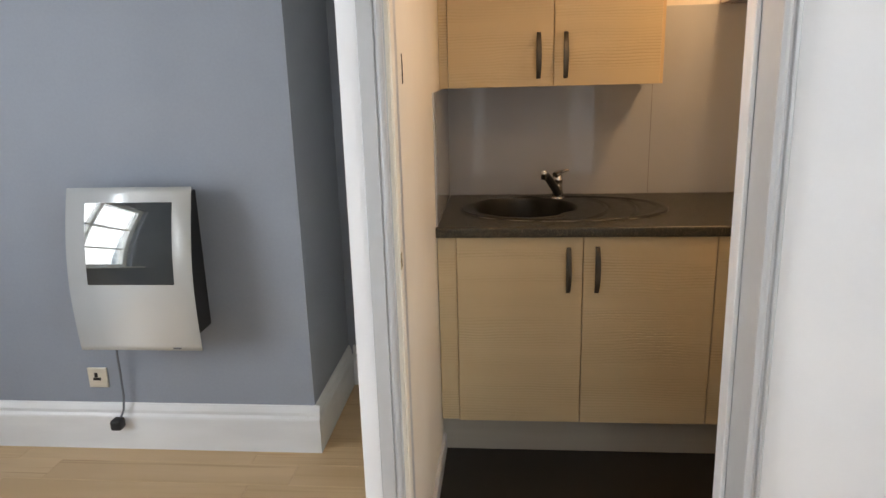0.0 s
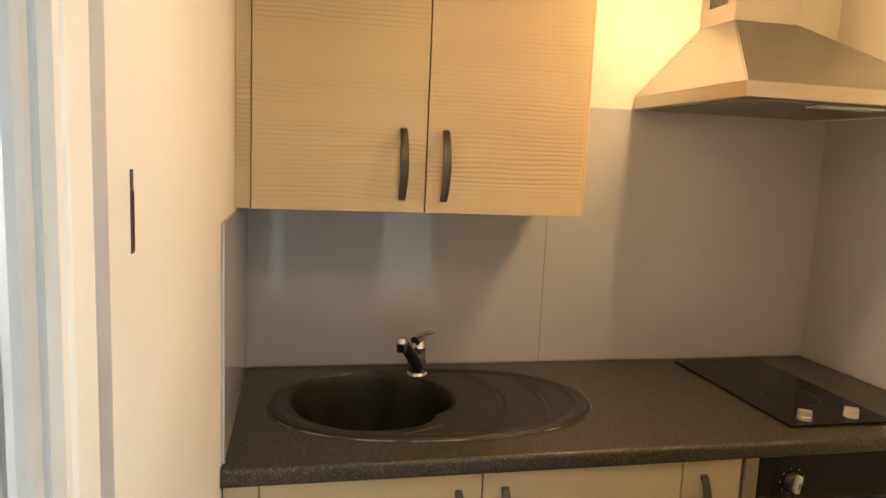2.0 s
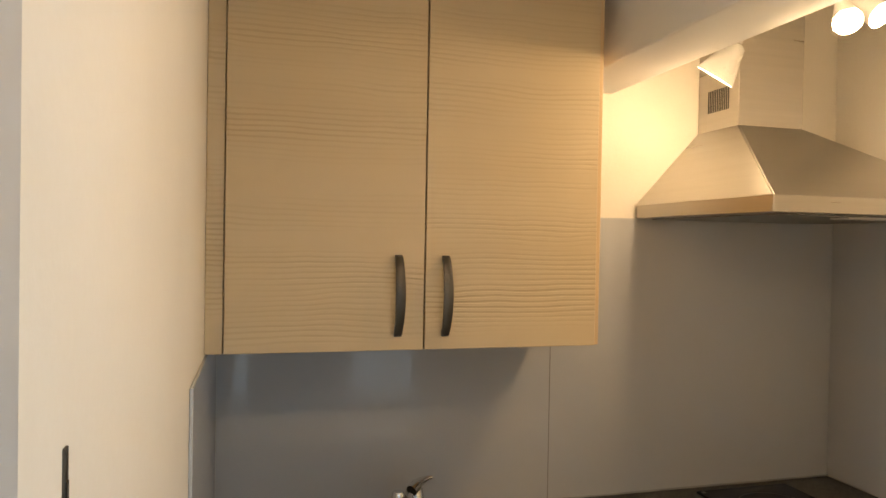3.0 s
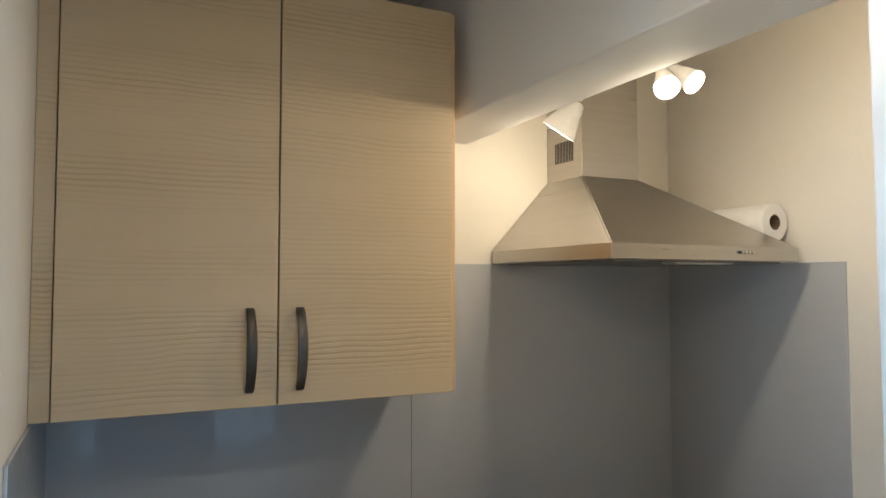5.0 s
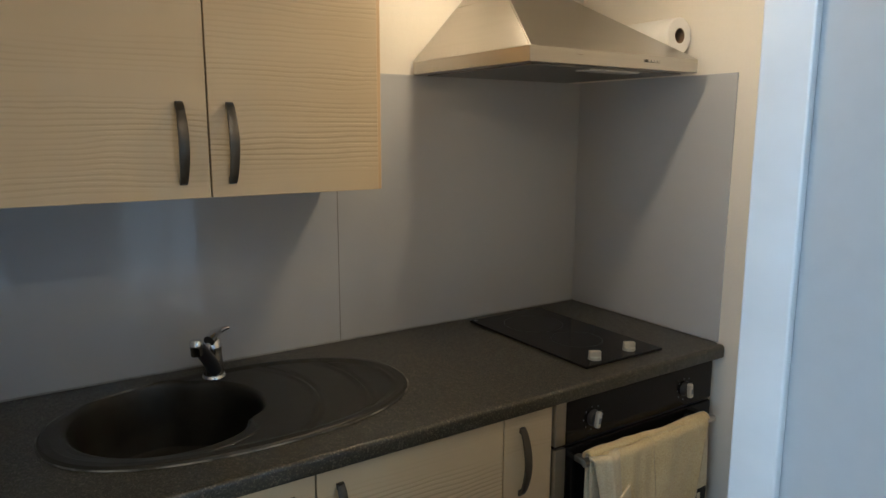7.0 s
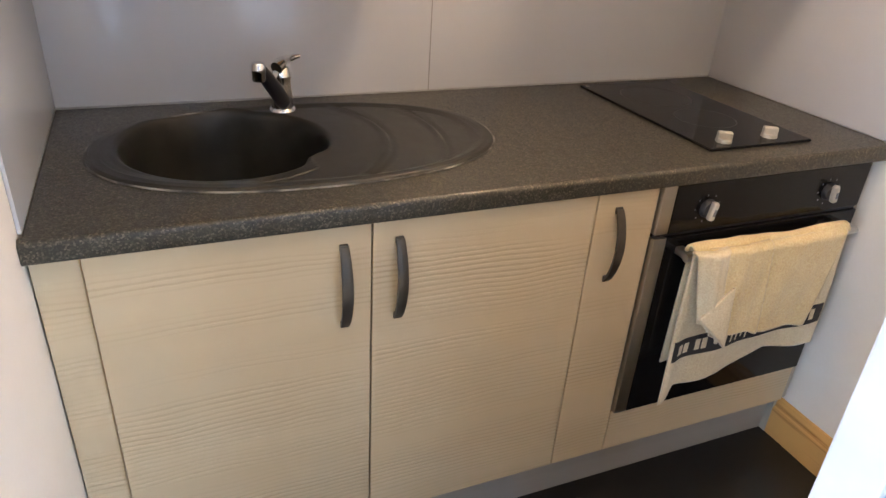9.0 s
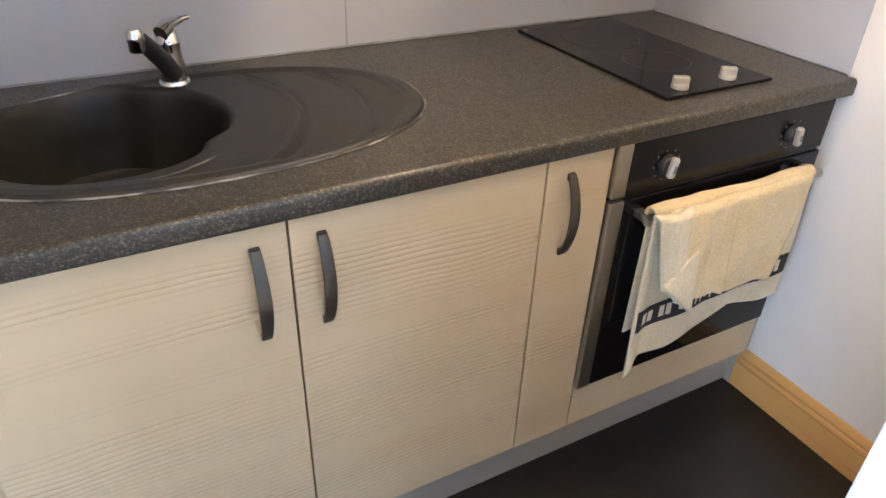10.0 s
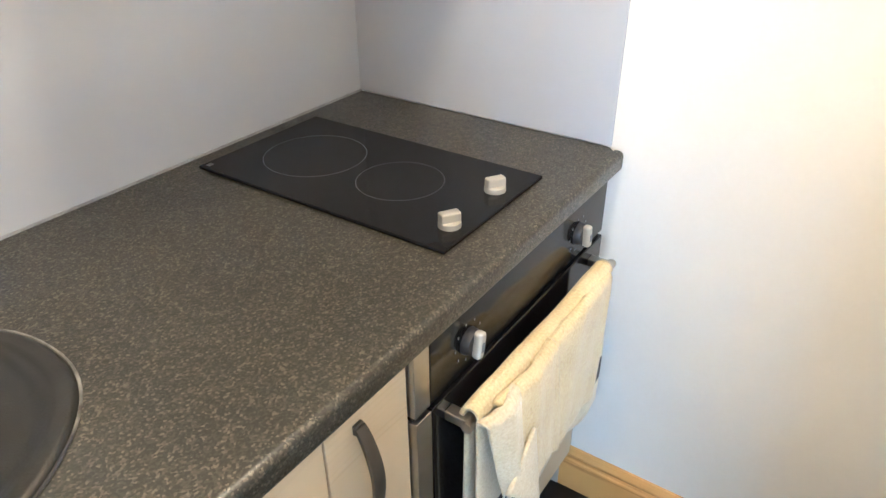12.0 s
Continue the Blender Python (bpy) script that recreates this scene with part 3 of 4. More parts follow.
def handle(x, y, z0, z1, parent):
    """Bow handle: a flat tapered bar arching out from the door."""
    out = bmesh.new()
    rings = []
    n = 18
    for i in range(n + 1):
        s = i / n
        arch = math.sin(math.pi * s) ** 0.75
        half = 0.0078 + 0.0022 * math.sin(math.pi * s)
        d = 0.004 + 0.024 * arch
        thick = 0.0045 + 0.0015 * (1 - arch)
        z = z1 + (z0 - z1) * s
        ring = []
        for u, w in ((-1, -1), (-0.82, -1.25), (0.82, -1.25), (1, -1), (1, 1), (0.82, 1.2), (-0.82, 1.2), (-1, 1)):
            ring.append(out.verts.new((x + u * half, y - d + w * thick * 0.5 * (1 if w > 0 else 1.1), z)))
        rings.append(ring)
    for r0, r1 in zip(rings, rings[1:]):
        for k in range(8):
            out.faces.new((r0[k], r0[(k + 1) % 8], r1[(k + 1) % 8], r1[k]))
    out.faces.new(rings[0][::-1])
    out.faces.new(rings[-1])
    for z in (z0 + 0.004, z1 - 0.004):
        box(x - 0.0075, x + 0.0075, y - 0.006, y - 0.0002, z - 0.007, z + 0.007, 0.001, bm=out, segments=1)
    return part("handle", out, M_BRONZE, parent, "dark pewter bow handle", smooth=True)


def door_leaf(x0, x1, z0, z1, y, parent, name="door"):
    """A slab door, 18 mm thick, its front at y, with slightly eased edges."""
    leaf = part(name, box(x0, x1, y, y + 0.018, z0, z1, 0.0012), M_ASH, parent)
    return leaf


GAP = 0.0017


def carcass(x0, x1, y0, y1, z0, z1, parent, lid):
    """Open-fronted box of 16 mm board."""
    c = box(x0, x0 + 0.016, y0, y1, z0, z1)
    c = box(x1 - 0.016, x1, y0, y1, z0, z1, bm=c)
    c = box(x0 + 0.016, x1 - 0.016, y0, y1, z0, z0 + 0.016, bm=c)
    c = box(x0 + 0.016, x1 - 0.016, y1 - 0.008, y1, z0 + 0.016, z1, bm=c)
    if lid:
        c = box(x0 + 0.016, x1 - 0.016, y0, y1 - 0.008, z1 - 0.016, z1, bm=c)
    part("body", c, M_EDGE, parent)


unit = thing("sink_cabinet", (0.52, -0.3, 0.15), "pale ash laminate sink cabinet with two closed doors", "cabinet")
carcass(0.072, 0.972, DOOR_Y + 0.02, -0.02, 0.15, 0.866, unit, False)
leaf = door_leaf(0.07 + GAP, 0.517 - GAP, 0.15, 0.864, DOOR_Y, unit)
handle(0.466, DOOR_Y, 0.664, 0.826, leaf)
leaf = door_leaf(0.517 + GAP, 0.974 - GAP, 0.15, 0.864, DOOR_Y, unit)
handle(0.566, DOOR_Y, 0.664, 0.828, leaf)
unit = thing("narrow_cabinet", (1.048, -0.3, 0.15), "narrow pale ash laminate cabinet beside the oven", "cabinet")
carcass(0.9745, 1.1215, DOOR_Y + 0.02, -0.02, 0.15, 0.866, unit, True)
leaf = door_leaf(0.974 + GAP, 1.122 - GAP, 0.15, 0.864, DOOR_Y, unit)
handle(1.026, DOOR_Y, 0.664, 0.828, leaf)
fill = thing("filler_panel", (0.035, -0.6, 0.15), "pale ash laminate filler strip against the partition", "panel")
part("strip", box(0.003, 0.069, DOOR_Y + 0.009, DOOR_Y + 0.027, 0.15, 0.866, 0.001), M_ASH, fill)
part("edge_band", box(0.0692, 0.0698, DOOR_Y + 0.0095, DOOR_Y + 0.0265, 0.1505, 0.8655), M_EDGE, fill)
oven_unit = thing("oven_cabinet", (1.42, -0.3, 0.15), "ash laminate oven housing with a low front panel", "cabinet")
part("low_panel", box(1.122 + GAP, 1.722, DOOR_Y, DOOR_Y + 0.018, 0.15, 0.274, 0.0012), M_ASH, oven_unit)
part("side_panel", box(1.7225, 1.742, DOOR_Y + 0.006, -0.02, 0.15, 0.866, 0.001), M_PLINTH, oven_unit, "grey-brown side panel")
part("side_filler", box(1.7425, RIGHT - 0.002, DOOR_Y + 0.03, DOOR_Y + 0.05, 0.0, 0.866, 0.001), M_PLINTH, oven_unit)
part("base", box(1.1225, 1.722, DOOR_Y + 0.02, -0.02, 0.15, 0.17), M_EDGE, oven_unit)
solid("plinth", box(0.004, RIGHT - 0.004, -0.562, -0.546, 0.0, 0.149, 0.001), M_PLINTH, "grey-brown laminate plinth under the base units", "plinth", "structure")

# ---- worktop with the sink's cut-out ----
TOP = 0.906
SINK_C, SINK_A, SINK_B = Vector((0.470, -0.306)), 0.396, 0.240
BOWL_C, BOWL_R = Vector((0.322, -0.283)), 0.196


def oval(angle, grow=0.0):
    """Outline of the sink: a long round-ended oval."""
    c, s = math.cos(angle), math.sin(angle)
    e = 2 / 2.25
    return SINK_C + Vector(((SINK_A + grow) * math.copysign(abs(c) ** e, c), (SINK_B + grow) * math.copysign(abs(s) ** e, s)))


out = bmesh.new()
outer = [out.verts.new((x, y, TOP)) for x, y in ((0.0065, -0.0072), (0.0065, -0.615), (RIGHT - 0.02, -0.615), (RIGHT - 0.0065, -0.600), (RIGHT - 0.0065, -0.0072))]
hole = [out.verts.new((*oval(2 * math.pi * k / 72, -0.0035), TOP)) for k in range(72)]
rim_edges = [out.edges.new((loop[k], loop[(k + 1) % len(loop)])) for loop in (outer, hole) for k in range(len(loop))]
bmesh.ops.triangle_fill(out, use_beauty=True, use_dissolve=False, edges=rim_edges)
low = bmesh.ops.extrude_face_region(out, geom=list(out.faces))
bmesh.ops.translate(out, verts=[v for v in low["geom"] if isinstance(v, bmesh.types.BMVert)], vec=(0, 0, -0.038))
worktop = thing("worktop", (0.88, -0.3, 0.868), "dark speckled granite-look laminate worktop with a rolled edge", "worktop")
part("slab", out, M_TOP, worktop)
nose = [(-0.615, TOP - 0.038), (-0.626, TOP - 0.038), (-0.630, TOP - 0.036), (-0.632, TOP - 0.031)]
nose += [(-0.622 - 0.010 * math.cos(radians(a)), TOP - 0.010 + 0.010 * math.sin(radians(a))) for a in range(0, 91, 10)] + [(-0.615, TOP)]
part("rolled_edge", extrude_profile(nose, "x", 0.0008, RIGHT - 0.012), M_TOP, worktop, smooth=True)

# ---- sink ----
sink = thing("inset_sink", (SINK_C.x, SINK_C.y, TOP), "black composite oval sink with a drainer, set in the worktop", "sink")


def bowl_edge(a):
    """The bowl's rim, round with a bite where the drainer begins."""
    r = BOWL_R
    r -= 0.020 * math.exp(-((a - radians(-38)) / 0.20) ** 2)
    r -= 0.012 * math.exp(-((a - radians(62)) / 0.25) ** 2)
    return BOWL_C + Vector((math.cos(a), math.sin(a))) * r


def to_oval(a):
    """Where the ray from the bowl's centre meets the outline."""
    way = Vector((math.cos(a), math.sin(a)))
    lo, hi = 0.0, 1.2
    for _ in range(30):
        mid = (lo + hi) / 2
        q = BOWL_C + way * mid - SINK_C
        inside = abs(q.x / SINK_A) ** 2.25 + abs(q.y / SINK_B) ** 2.25 < 1
        lo, hi = (mid, hi) if inside else (lo, mid)
    return BOWL_C + way * lo


def deck(p, edge):
    """Height of the sink's deck: rolled rim, shallow drainer, three ridges curved round the bowl."""
    r = (p - BOWL_C).length
    h = 0.0065 * min(1.0, edge / 0.006) ** 0.5
    if p.x > 0.46 or r > BOWL_R + 0.03:
        dip = min(1.0, max(0.0, (edge - 0.022) / 0.02))
        h -= 0.005 * dip
        if p.x > BOWL_C.x:
            for ring, depth in ((0.312, 0.0032), (0.424, 0.0036), (0.508, 0.0024)):
                h += dip * depth * math.exp(-((r - ring) / 0.006) ** 2) - dip * depth * math.exp(-((r - ring - 0.011) / 0.005) ** 2)
    else:
        h -= 0.003 * min(1.0, max(0.0, (edge - 0.020) / 0.02))
    return TOP + 0.0005 + h


out = bmesh.new()
NA, NR = 168, 110
rims = [(to_oval(-math.pi + 2 * math.pi * i / NA), bowl_edge(-math.pi + 2 * math.pi * i / NA)) for i in range(NA)]
rings = []
for j in range(NR + 1):
    ring = []
    for i in range(NA):
        o, b = rims[i]
        s = j / NR
        p = o.lerp(b, s)
        edge = (o - p).length
        drop = 0.006 * max(0.0, 1 - (p - b).length / 0.010) ** 2
        ring.append(out.verts.new((p.x, p.y, deck(p, edge) - drop)))
    rings.append(ring)
for shrink, depth in ((0.985, 0.012), (0.965, 0.03), (0.93, 0.10), (0.88, 0.15), (0.78, 0.165), (0.45, 0.170), (0.20, 0.172)):
    ring = []
    for i in range(NA):
        b = BOWL_C + (bowl_edge(-math.pi + 2 * math.pi * i / NA) - BOWL_C) * shrink
        ring.append(out.verts.new((b.x, b.y, TOP - depth)))
    rings.append(ring)
for r0, r1 in zip(rings, rings[1:]):
    for i in range(NA):
        out.faces.new((r0[i], r0[(i + 1) % NA], r1[(i + 1) % NA], r1[i]))
out.faces.new(rings[-1])
part("basin", out, M_SINK, sink, smooth=True)
part("waste", lathe([(0, 0.003), (0.026, 0.003), (0.032, 0.004), (0.036, 0.002), (0.037, 0)], (BOWL_C.x, BOWL_C.y, TOP - 0.172)), M_CHROME, sink, "chrome waste ring", smooth=True)
bead = [(*oval(2 * math.pi * k / 90, 0.0015), TOP + 0.0012) for k in range(91)]
part("sealant", tube(bead, 0.0019, 6), M_BEAD, sink, "grey bead of sealant round the rim")

# ---- tap ----
TAP = Vector((0.462, -0.112, TOP + 0.004))
tap = thing("mixer_tap", tuple(TAP), "chrome single-lever mixer tap on the sink, its spout coloured dark as reflection", "tap")
part("base_ring", lathe([(0, 0), (0.029, 0), (0.029, 0.004), (0.026, 0.008), (0, 0.008)], TAP), M_CHROME, tap, smooth=True)
part("body", lathe([(0.024, 0.006), (0.0235, 0.03), (0.0225, 0.06), (0.022, 0.072), (0.0235, 0.075), (0.0235, 0.080), (0.022, 0.083), (0.020, 0.096), (0.014, 0.104), (0, 0.106)], TAP), M_CHROME, tap, smooth=True)
ways = [TAP + Vector((0, -0.012, 0.022)), TAP + Vector((-0.016, -0.034, 0.052)), TAP + Vector((-0.040, -0.070, 0.090)), TAP + Vector((-0.060, -0.102, 0.118))]
# Black colour stands in for the chrome spout's dark reflection and shaded underside.
part("spout", tube(ways, [0.017, 0.0165, 0.0155, 0.014], 16), M_PLASTIC, tap, "spout with its dark reflection and underside coloured black", smooth=True)
tip = ways[-1]
part("nozzle", lathe([(0, -0.020), (0.012, -0.020), (0.0135, -0.017), (0.0135, -0.004), (0.0145, -0.002), (0.0145, 0.012), (0.011, 0.017), (0, 0.018)], tip + Vector((-0.002, -0.006, -0.002))), M_CHROME, tap, "chrome outlet", smooth=True)
lever = [TAP + Vector((-0.012, -0.020, 0.098)), TAP + Vector((0.004, -0.004, 0.106)), TAP + Vector((0.018, 0.008, 0.109)), TAP + Vector((0.032, 0.014, 0.113)), TAP + Vector((0.046, 0.018, 0.114))]
part("lever", tube(lever, [0.014, 0.014, 0.010, 0.0065, 0.0045], 12), M_CHROME, tap, "chrome lever", smooth=True)

# ---- hob ----
hob = thing("ceramic_hob", (1.424, -0.305, TOP), "black glass domino hob with two rings and two knobs", "hob")
part("glass", box(1.278, 1.570, -0.562, -0.048, TOP + 0.0003, TOP + 0.0062, 0.0015), M_HOB, hob)


def ring_mark(cx, cy, r, parent):
    n = 64
    o = bmesh.new()
    a = [o.verts.new((cx + r * math.cos(2 * math.pi * k / n), cy + r * math.sin(2 * math.pi * k / n), TOP + 0.0064)) for k in range(n)]
    b = [o.verts.new((cx + (r - 0.0016) * math.cos(2 * math.pi * k / n), cy + (r - 0.0016) * math.sin(2 * math.pi * k / n), TOP + 0.0064)) for k in range(n)]
    for k in range(n):
        o.faces.new((a[k], a[(k + 1) % n], b[(k + 1) % n], b[k]))
    part("ring_mark", o, M_RING, parent)


ring_mark(1.424, -0.375, 0.074, hob)
ring_mark(1.424, -0.185, 0.092, hob)


def hob_knob(x, y, turn):
    k = part("knob", lathe([(0.0, 0), (0.0175, 0), (0.0175, 0.005), (0.0168, 0.008), (0.0150, 0.009), (0, 0.009)], (x, y, TOP + 0.0064), sides=28), M_KNOB, hob, "satin metal knob", smooth=True)
    g = box(-0.0160, 0.0160, -0.0080, 0.0080, 0.006, 0.023, 0.003, segments=3)
    bmesh.ops.rotate(g, verts=g.verts, cent=(0, 0, 0), matrix=Matrix.Rotation(turn, 3, "Z"))
    bmesh.ops.translate(g, verts=g.verts, vec=(x, y, TOP + 0.0064))
    part("grip", g, M_KNOB, k)


hob_knob(1.342, -0.528, radians(-32))
hob_knob(1.478, -0.524, radians(-32))
part("badge", box(1.287, 1.297, -0.066, -0.056, TOP + 0.0062, TOP + 0.0066), M_PRINT, hob, "small plain printed mark")

# ---- oven ----
OX0, OX1, OZ0, OZ1 = 1.1235, 1.7215, 0.277, 0.865
oven = thing("built_in_oven", (1.42, -0.35, 0.277), "built-in oven with black glass and steel side trims", "oven")
part("casing", box(OX0 + 0.015, OX1 - 0.015, DOOR_Y + 0.012, -0.06, OZ0 + 0.002, OZ1 - 0.002), M_BLACK, oven)
part("control_panel", box(OX0 + 0.034, OX1 - 0.004, DOOR_Y - 0.010, DOOR_Y + 0.011, 0.757, OZ1, 0.0015), M_OVENGLASS, oven, "black control panel")
part("panel_trim", box(OX0, OX0 + 0.033, DOOR_Y - 0.010, DOOR_Y + 0.011, 0.757, OZ1, 0.0015), M_STEEL, oven, "brushed steel trim")
oven_door = part("oven_door", box(OX0 + 0.034, OX1 - 0.004, DOOR_Y - 0.012, DOOR_Y + 0.011, OZ0, 0.748, 0.002), M_OVENGLASS, oven, "black glass oven door")
part("door_trim", box(OX0, OX0 + 0.033, DOOR_Y - 0.012, DOOR_Y + 0.011, OZ0, 0.748, 0.0015), M_STEEL, oven_door, "brushed steel trim")
part("vent_strip", box(OX0 + 0.002, OX1 - 0.004, DOOR_Y - 0.004, DOOR_Y + 0.008, 0.7485, 0.7565), M_BLACK, oven)
BAR_Y, BAR_Z = -0.662, 0.716
part("door_handle", tube([(OX0 + 0.058, BAR_Y, BAR_Z), (OX1 - 0.04, BAR_Y, BAR_Z)], 0.009, 14), M_STEEL, oven_door, "brushed steel bar handle", smooth=True)
for hx in (OX0 + 0.072, OX1 - 0.054):
    part("handle_post", box(hx - 0.010, hx + 0.010, BAR_Y - 0.004, DOOR_Y - 0.0115, BAR_Z - 0.008, BAR_Z + 0.008, 0.002), M_STEEL, oven_door)


def oven_knob(x, z, turn):
    base = part("control_knob", lathe([(0, 0), (0.021, 0), (0.020, 0.006), (0.017, 0.012), (0, 0.012)], (x, DOOR_Y - 0.0102, z), (0, -1, 0), 28), M_PLASTIC, oven, "black dial", smooth=True)
    g = box(-0.0075, 0.0075, -0.025, -0.010, -0.021, 0.021, 0.0055, segments=3)
    bmesh.ops.rotate(g, verts=g.verts, cent=(0, 0, 0), matrix=Matrix.Rotation(turn, 3, "Y"))
    bmesh.ops.translate(g, verts=g.verts, vec=(x, DOOR_Y - 0.0102, z))
    part("grip", g, M_KNOB, base, "satin metal grip")
    g = box(-0.0036, 0.0036, -0.0256, -0.0245, -0.009, 0.006, 0.0003, segments=1)
    bmesh.ops.rotate(g, verts=g.verts, cent=(0, 0, 0), matrix=Matrix.Rotation(turn, 3, "Y"))
    bmesh.ops.translate(g, verts=g.verts, vec=(x, DOOR_Y - 0.0102, z))
    part("grip_inset", g, M_CABLE, base, "dark grip inset")
    for k in range(9):
        a = radians(20 + 40 * k)
        px, pz = x + 0.032 * math.cos(a), z + 0.030 * math.sin(a)
        part("dial_mark", box(px - 0.0012, px + 0.0012, DOOR_Y - 0.0106, DOOR_Y - 0.0101, pz - 0.002, pz + 0.002), M_PRINT, oven)


oven_knob(1.247, 0.806, radians(10))
oven_knob(1.600, 0.806, radians(-6))

# ---- towel over the oven handle ----
towel = thing("kitchen_towel", (1.43, -0.665, 0.36), "cream terry towel with a black printed band on the oven handle", "towel")
TX0, TX1 = 1.192, 1.642


def drape(u, wave, amount):
    return amount * (math.sin(u * 9.0 + wave) + 0.5 * math.sin(u * 21.0 + 2 * wave))


def long_layer(u, v):
    """Hangs down in front of the door; its lower edge wanders and droops to a tail at one side."""
    x = TX0 + (TX1 - TX0) * u
    bottom = float(np.interp(u, [0, 0.03, 0.08, 0.37, 0.52, 0.65, 1], [0.340, 0.356, 0.384, 0.384, 0.412, 0.430, 0.411]))
    z = BAR_Z + 0.010 + (bottom - BAR_Z - 0.010) * v
    y = BAR_Y - 0.011 - 0.003 * v + drape(u, 3 * v, 0.005) * v - 0.014 * v * math.exp(-((u - 0.02) / 0.04) ** 2)
    return (x - 0.006 * v * (1 - u) + 0.006 * v * u, y, z)


thicken(part("long_layer", sheet(80, 60, long_layer), M_TOWELW, towel, smooth=True), 0.005)


def back_layer(u, v):
    bottom = 0.43 + 0.02 * math.sin(3 * u)
    z = BAR_Z + 0.010 + (bottom - BAR_Z - 0.010) * v
    return (TX0 + 0.010 + (TX1 - TX0 - 0.02) * u, BAR_Y + 0.014 + drape(u, v, 0.002) * v, z)


thicken(part("back_layer", sheet(32, 24, back_layer), M_TOWELW, towel, smooth=True), 0.004)


def over_bar(u, v):
    a = math.pi * v
    lump = 0.0025 * math.sin(17 * u) + 0.004 * math.sin(6 * u + 1) + 0.006 * math.exp(-((u - 0.3) / 0.07) ** 2)
    return (TX0 + (TX1 - TX0) * u, BAR_Y + 0.0005 + 0.014 * math.cos(a), BAR_Z + 0.009 + (0.015 + lump) * math.sin(a))


thicken(part("fold", sheet(64, 12, over_bar), M_TOWEL, towel, smooth=True), 0.007)


def panel(u, v, x_top, x_low, z_top, low, out_by, bulge, curl):
    """A folded tongue hanging from the bar: edges given above and below, ends low[0]..low[1] at its foot."""
    a, b = x_top[0] + (x_low[0] - x_top[0]) * v, x_top[1] + (x_low[1] - x_top[1]) * v
    foot = low[0] + (low[1] - low[0]) * u + 0.004 * math.sin(11 * u)
    over = max(0.0, 1 - v / 0.10)
    z = z_top + (foot - z_top) * v - 0.010 * over ** 2
    y = BAR_Y - out_by - bulge * math.sin(math.pi * u) ** 0.7 * (0.5 + 0.5 * v) + 0.014 * over ** 2 + drape(u, 2 * v, 0.0022) - curl * v
    return (a + (b - a) * u, y, z)


thicken(part("wide_fold", sheet(48, 40, lambda u, v: panel(u, v, (1.330, 1.632), (1.335, 1.566), BAR_Z + 0.026, (0.520, 0.498), 0.020, 0.008, 0.010)), M_TOWEL, towel, smooth=True), 0.010)
thicken(part("middle_fold", sheet(40, 40, lambda u, v: panel(u, v, (1.225, 1.392), (1.255, 1.405), BAR_Z + 0.030, (0.545, 0.512), 0.029, 0.010, 0.009)), M_TOWEL, towel, smooth=True), 0.010)
thicken(part("side_fold", sheet(40, 40, lambda u, v: panel(u, v, (1.178, 1.268), (1.222, 1.290), BAR_Z + 0.034, (0.572, 0.508), 0.034, 0.016, 0.006)), M_TOWELW, towel, smooth=True), 0.007)


def turned_corner(u, v):
    """The corner of the side fold turned back on itself."""
    a, b, c = Vector((1.290, 0, 0.655)), Vector((1.208, 0, 0.592)), Vector((1.291, 0, 0.507))
    p = a.lerp(b.lerp(c, u), v)
    return (p.x, BAR_Y - 0.050 - v * (0.004 + 0.012 * u + 0.005 * math.sin(math.pi * u)), p.z)


thicken(part("turned_corner", sheet(16, 16, turned_corner), M_TOWELW, towel, smooth=True), 0.006)


def band_place(u, v, out_by):
    """On the long layer at the height of the woven band."""
    z = 0.512 + 0.022 * u - 0.054 * v
    bottom, top = long_layer(u, 1)[2], BAR_Z + 0.010
    x, y, _ = long_layer(u, (z - top) / (bottom - top))
    return (x, y - out_by, z)


part("printed_band", sheet(80, 6, lambda u, v: band_place(0.012 + 0.976 * u, v, 0.0036)), M_BAND, towel, "black printed band", smooth=True)
for u0, u1, v0, v1 in ((0.045, 0.075, 0.25, 0.75), (0.085, 0.115, 0.25, 0.75), (0.155, 0.185, 0.22, 0.75), (0.195, 0.225, 0.22, 0.75), (0.335, 0.347, 0.2, 0.85), (0.375, 0.387, 0.4, 0.8), (0.41, 0.422, 0.35, 0.8), (0.445, 0.457, 0.45, 0.7), (0.48, 0.492, 0.4, 0.85), (0.90, 0.93, 0.2, 0.75)):
    part("print", sheet(8, 4, lambda u, v: band_place(u0 + (u1 - u0) * u, v0 + (v1 - v0) * v, 0.0046)), M_TOWELW, towel, "pale printed patch")

# ---- wall cabinet ----
UY, UZ0, UZ1 = -0.335, 1.372, 2.222
cab = thing("wall_cabinet", (0.43, -0.17, UZ0), "pale ash laminate wall cabinet with two closed doors", "cabinet")
part("end_panel", box(0.8080, 0.8200, UY + 0.010, -0.0075, UZ0, UZ1, 0.0008, segments=1), M_EDGE, cab, "honey-edged end panel")
part("body", box(0.034, 0.8075, UY + 0.020, -0.0075, UZ0 + 0.002, UZ1 - 0.002), M_EDGE, cab, "honey-coloured cabinet carcass")
leaf = door_leaf(0.034 + GAP, 0.424 - GAP, UZ0, UZ1, UY, cab)
handle(0.369, UY, 1.403, 1.561, leaf)
leaf = door_leaf(0.424 + GAP, 0.8065, UZ0, UZ1, UY, cab)
handle(0.467, UY, 1.402, 1.561, leaf)
fill = thing("wall_cabinet_filler", (0.017, -0.3, UZ0), "ash laminate filler strip between wall cabinet and partition", "panel")
part("strip", box(0.0008, 0.0335, UY + 0.008, UY + 0.026, UZ0, UZ1, 0.001), M_ASH, fill)
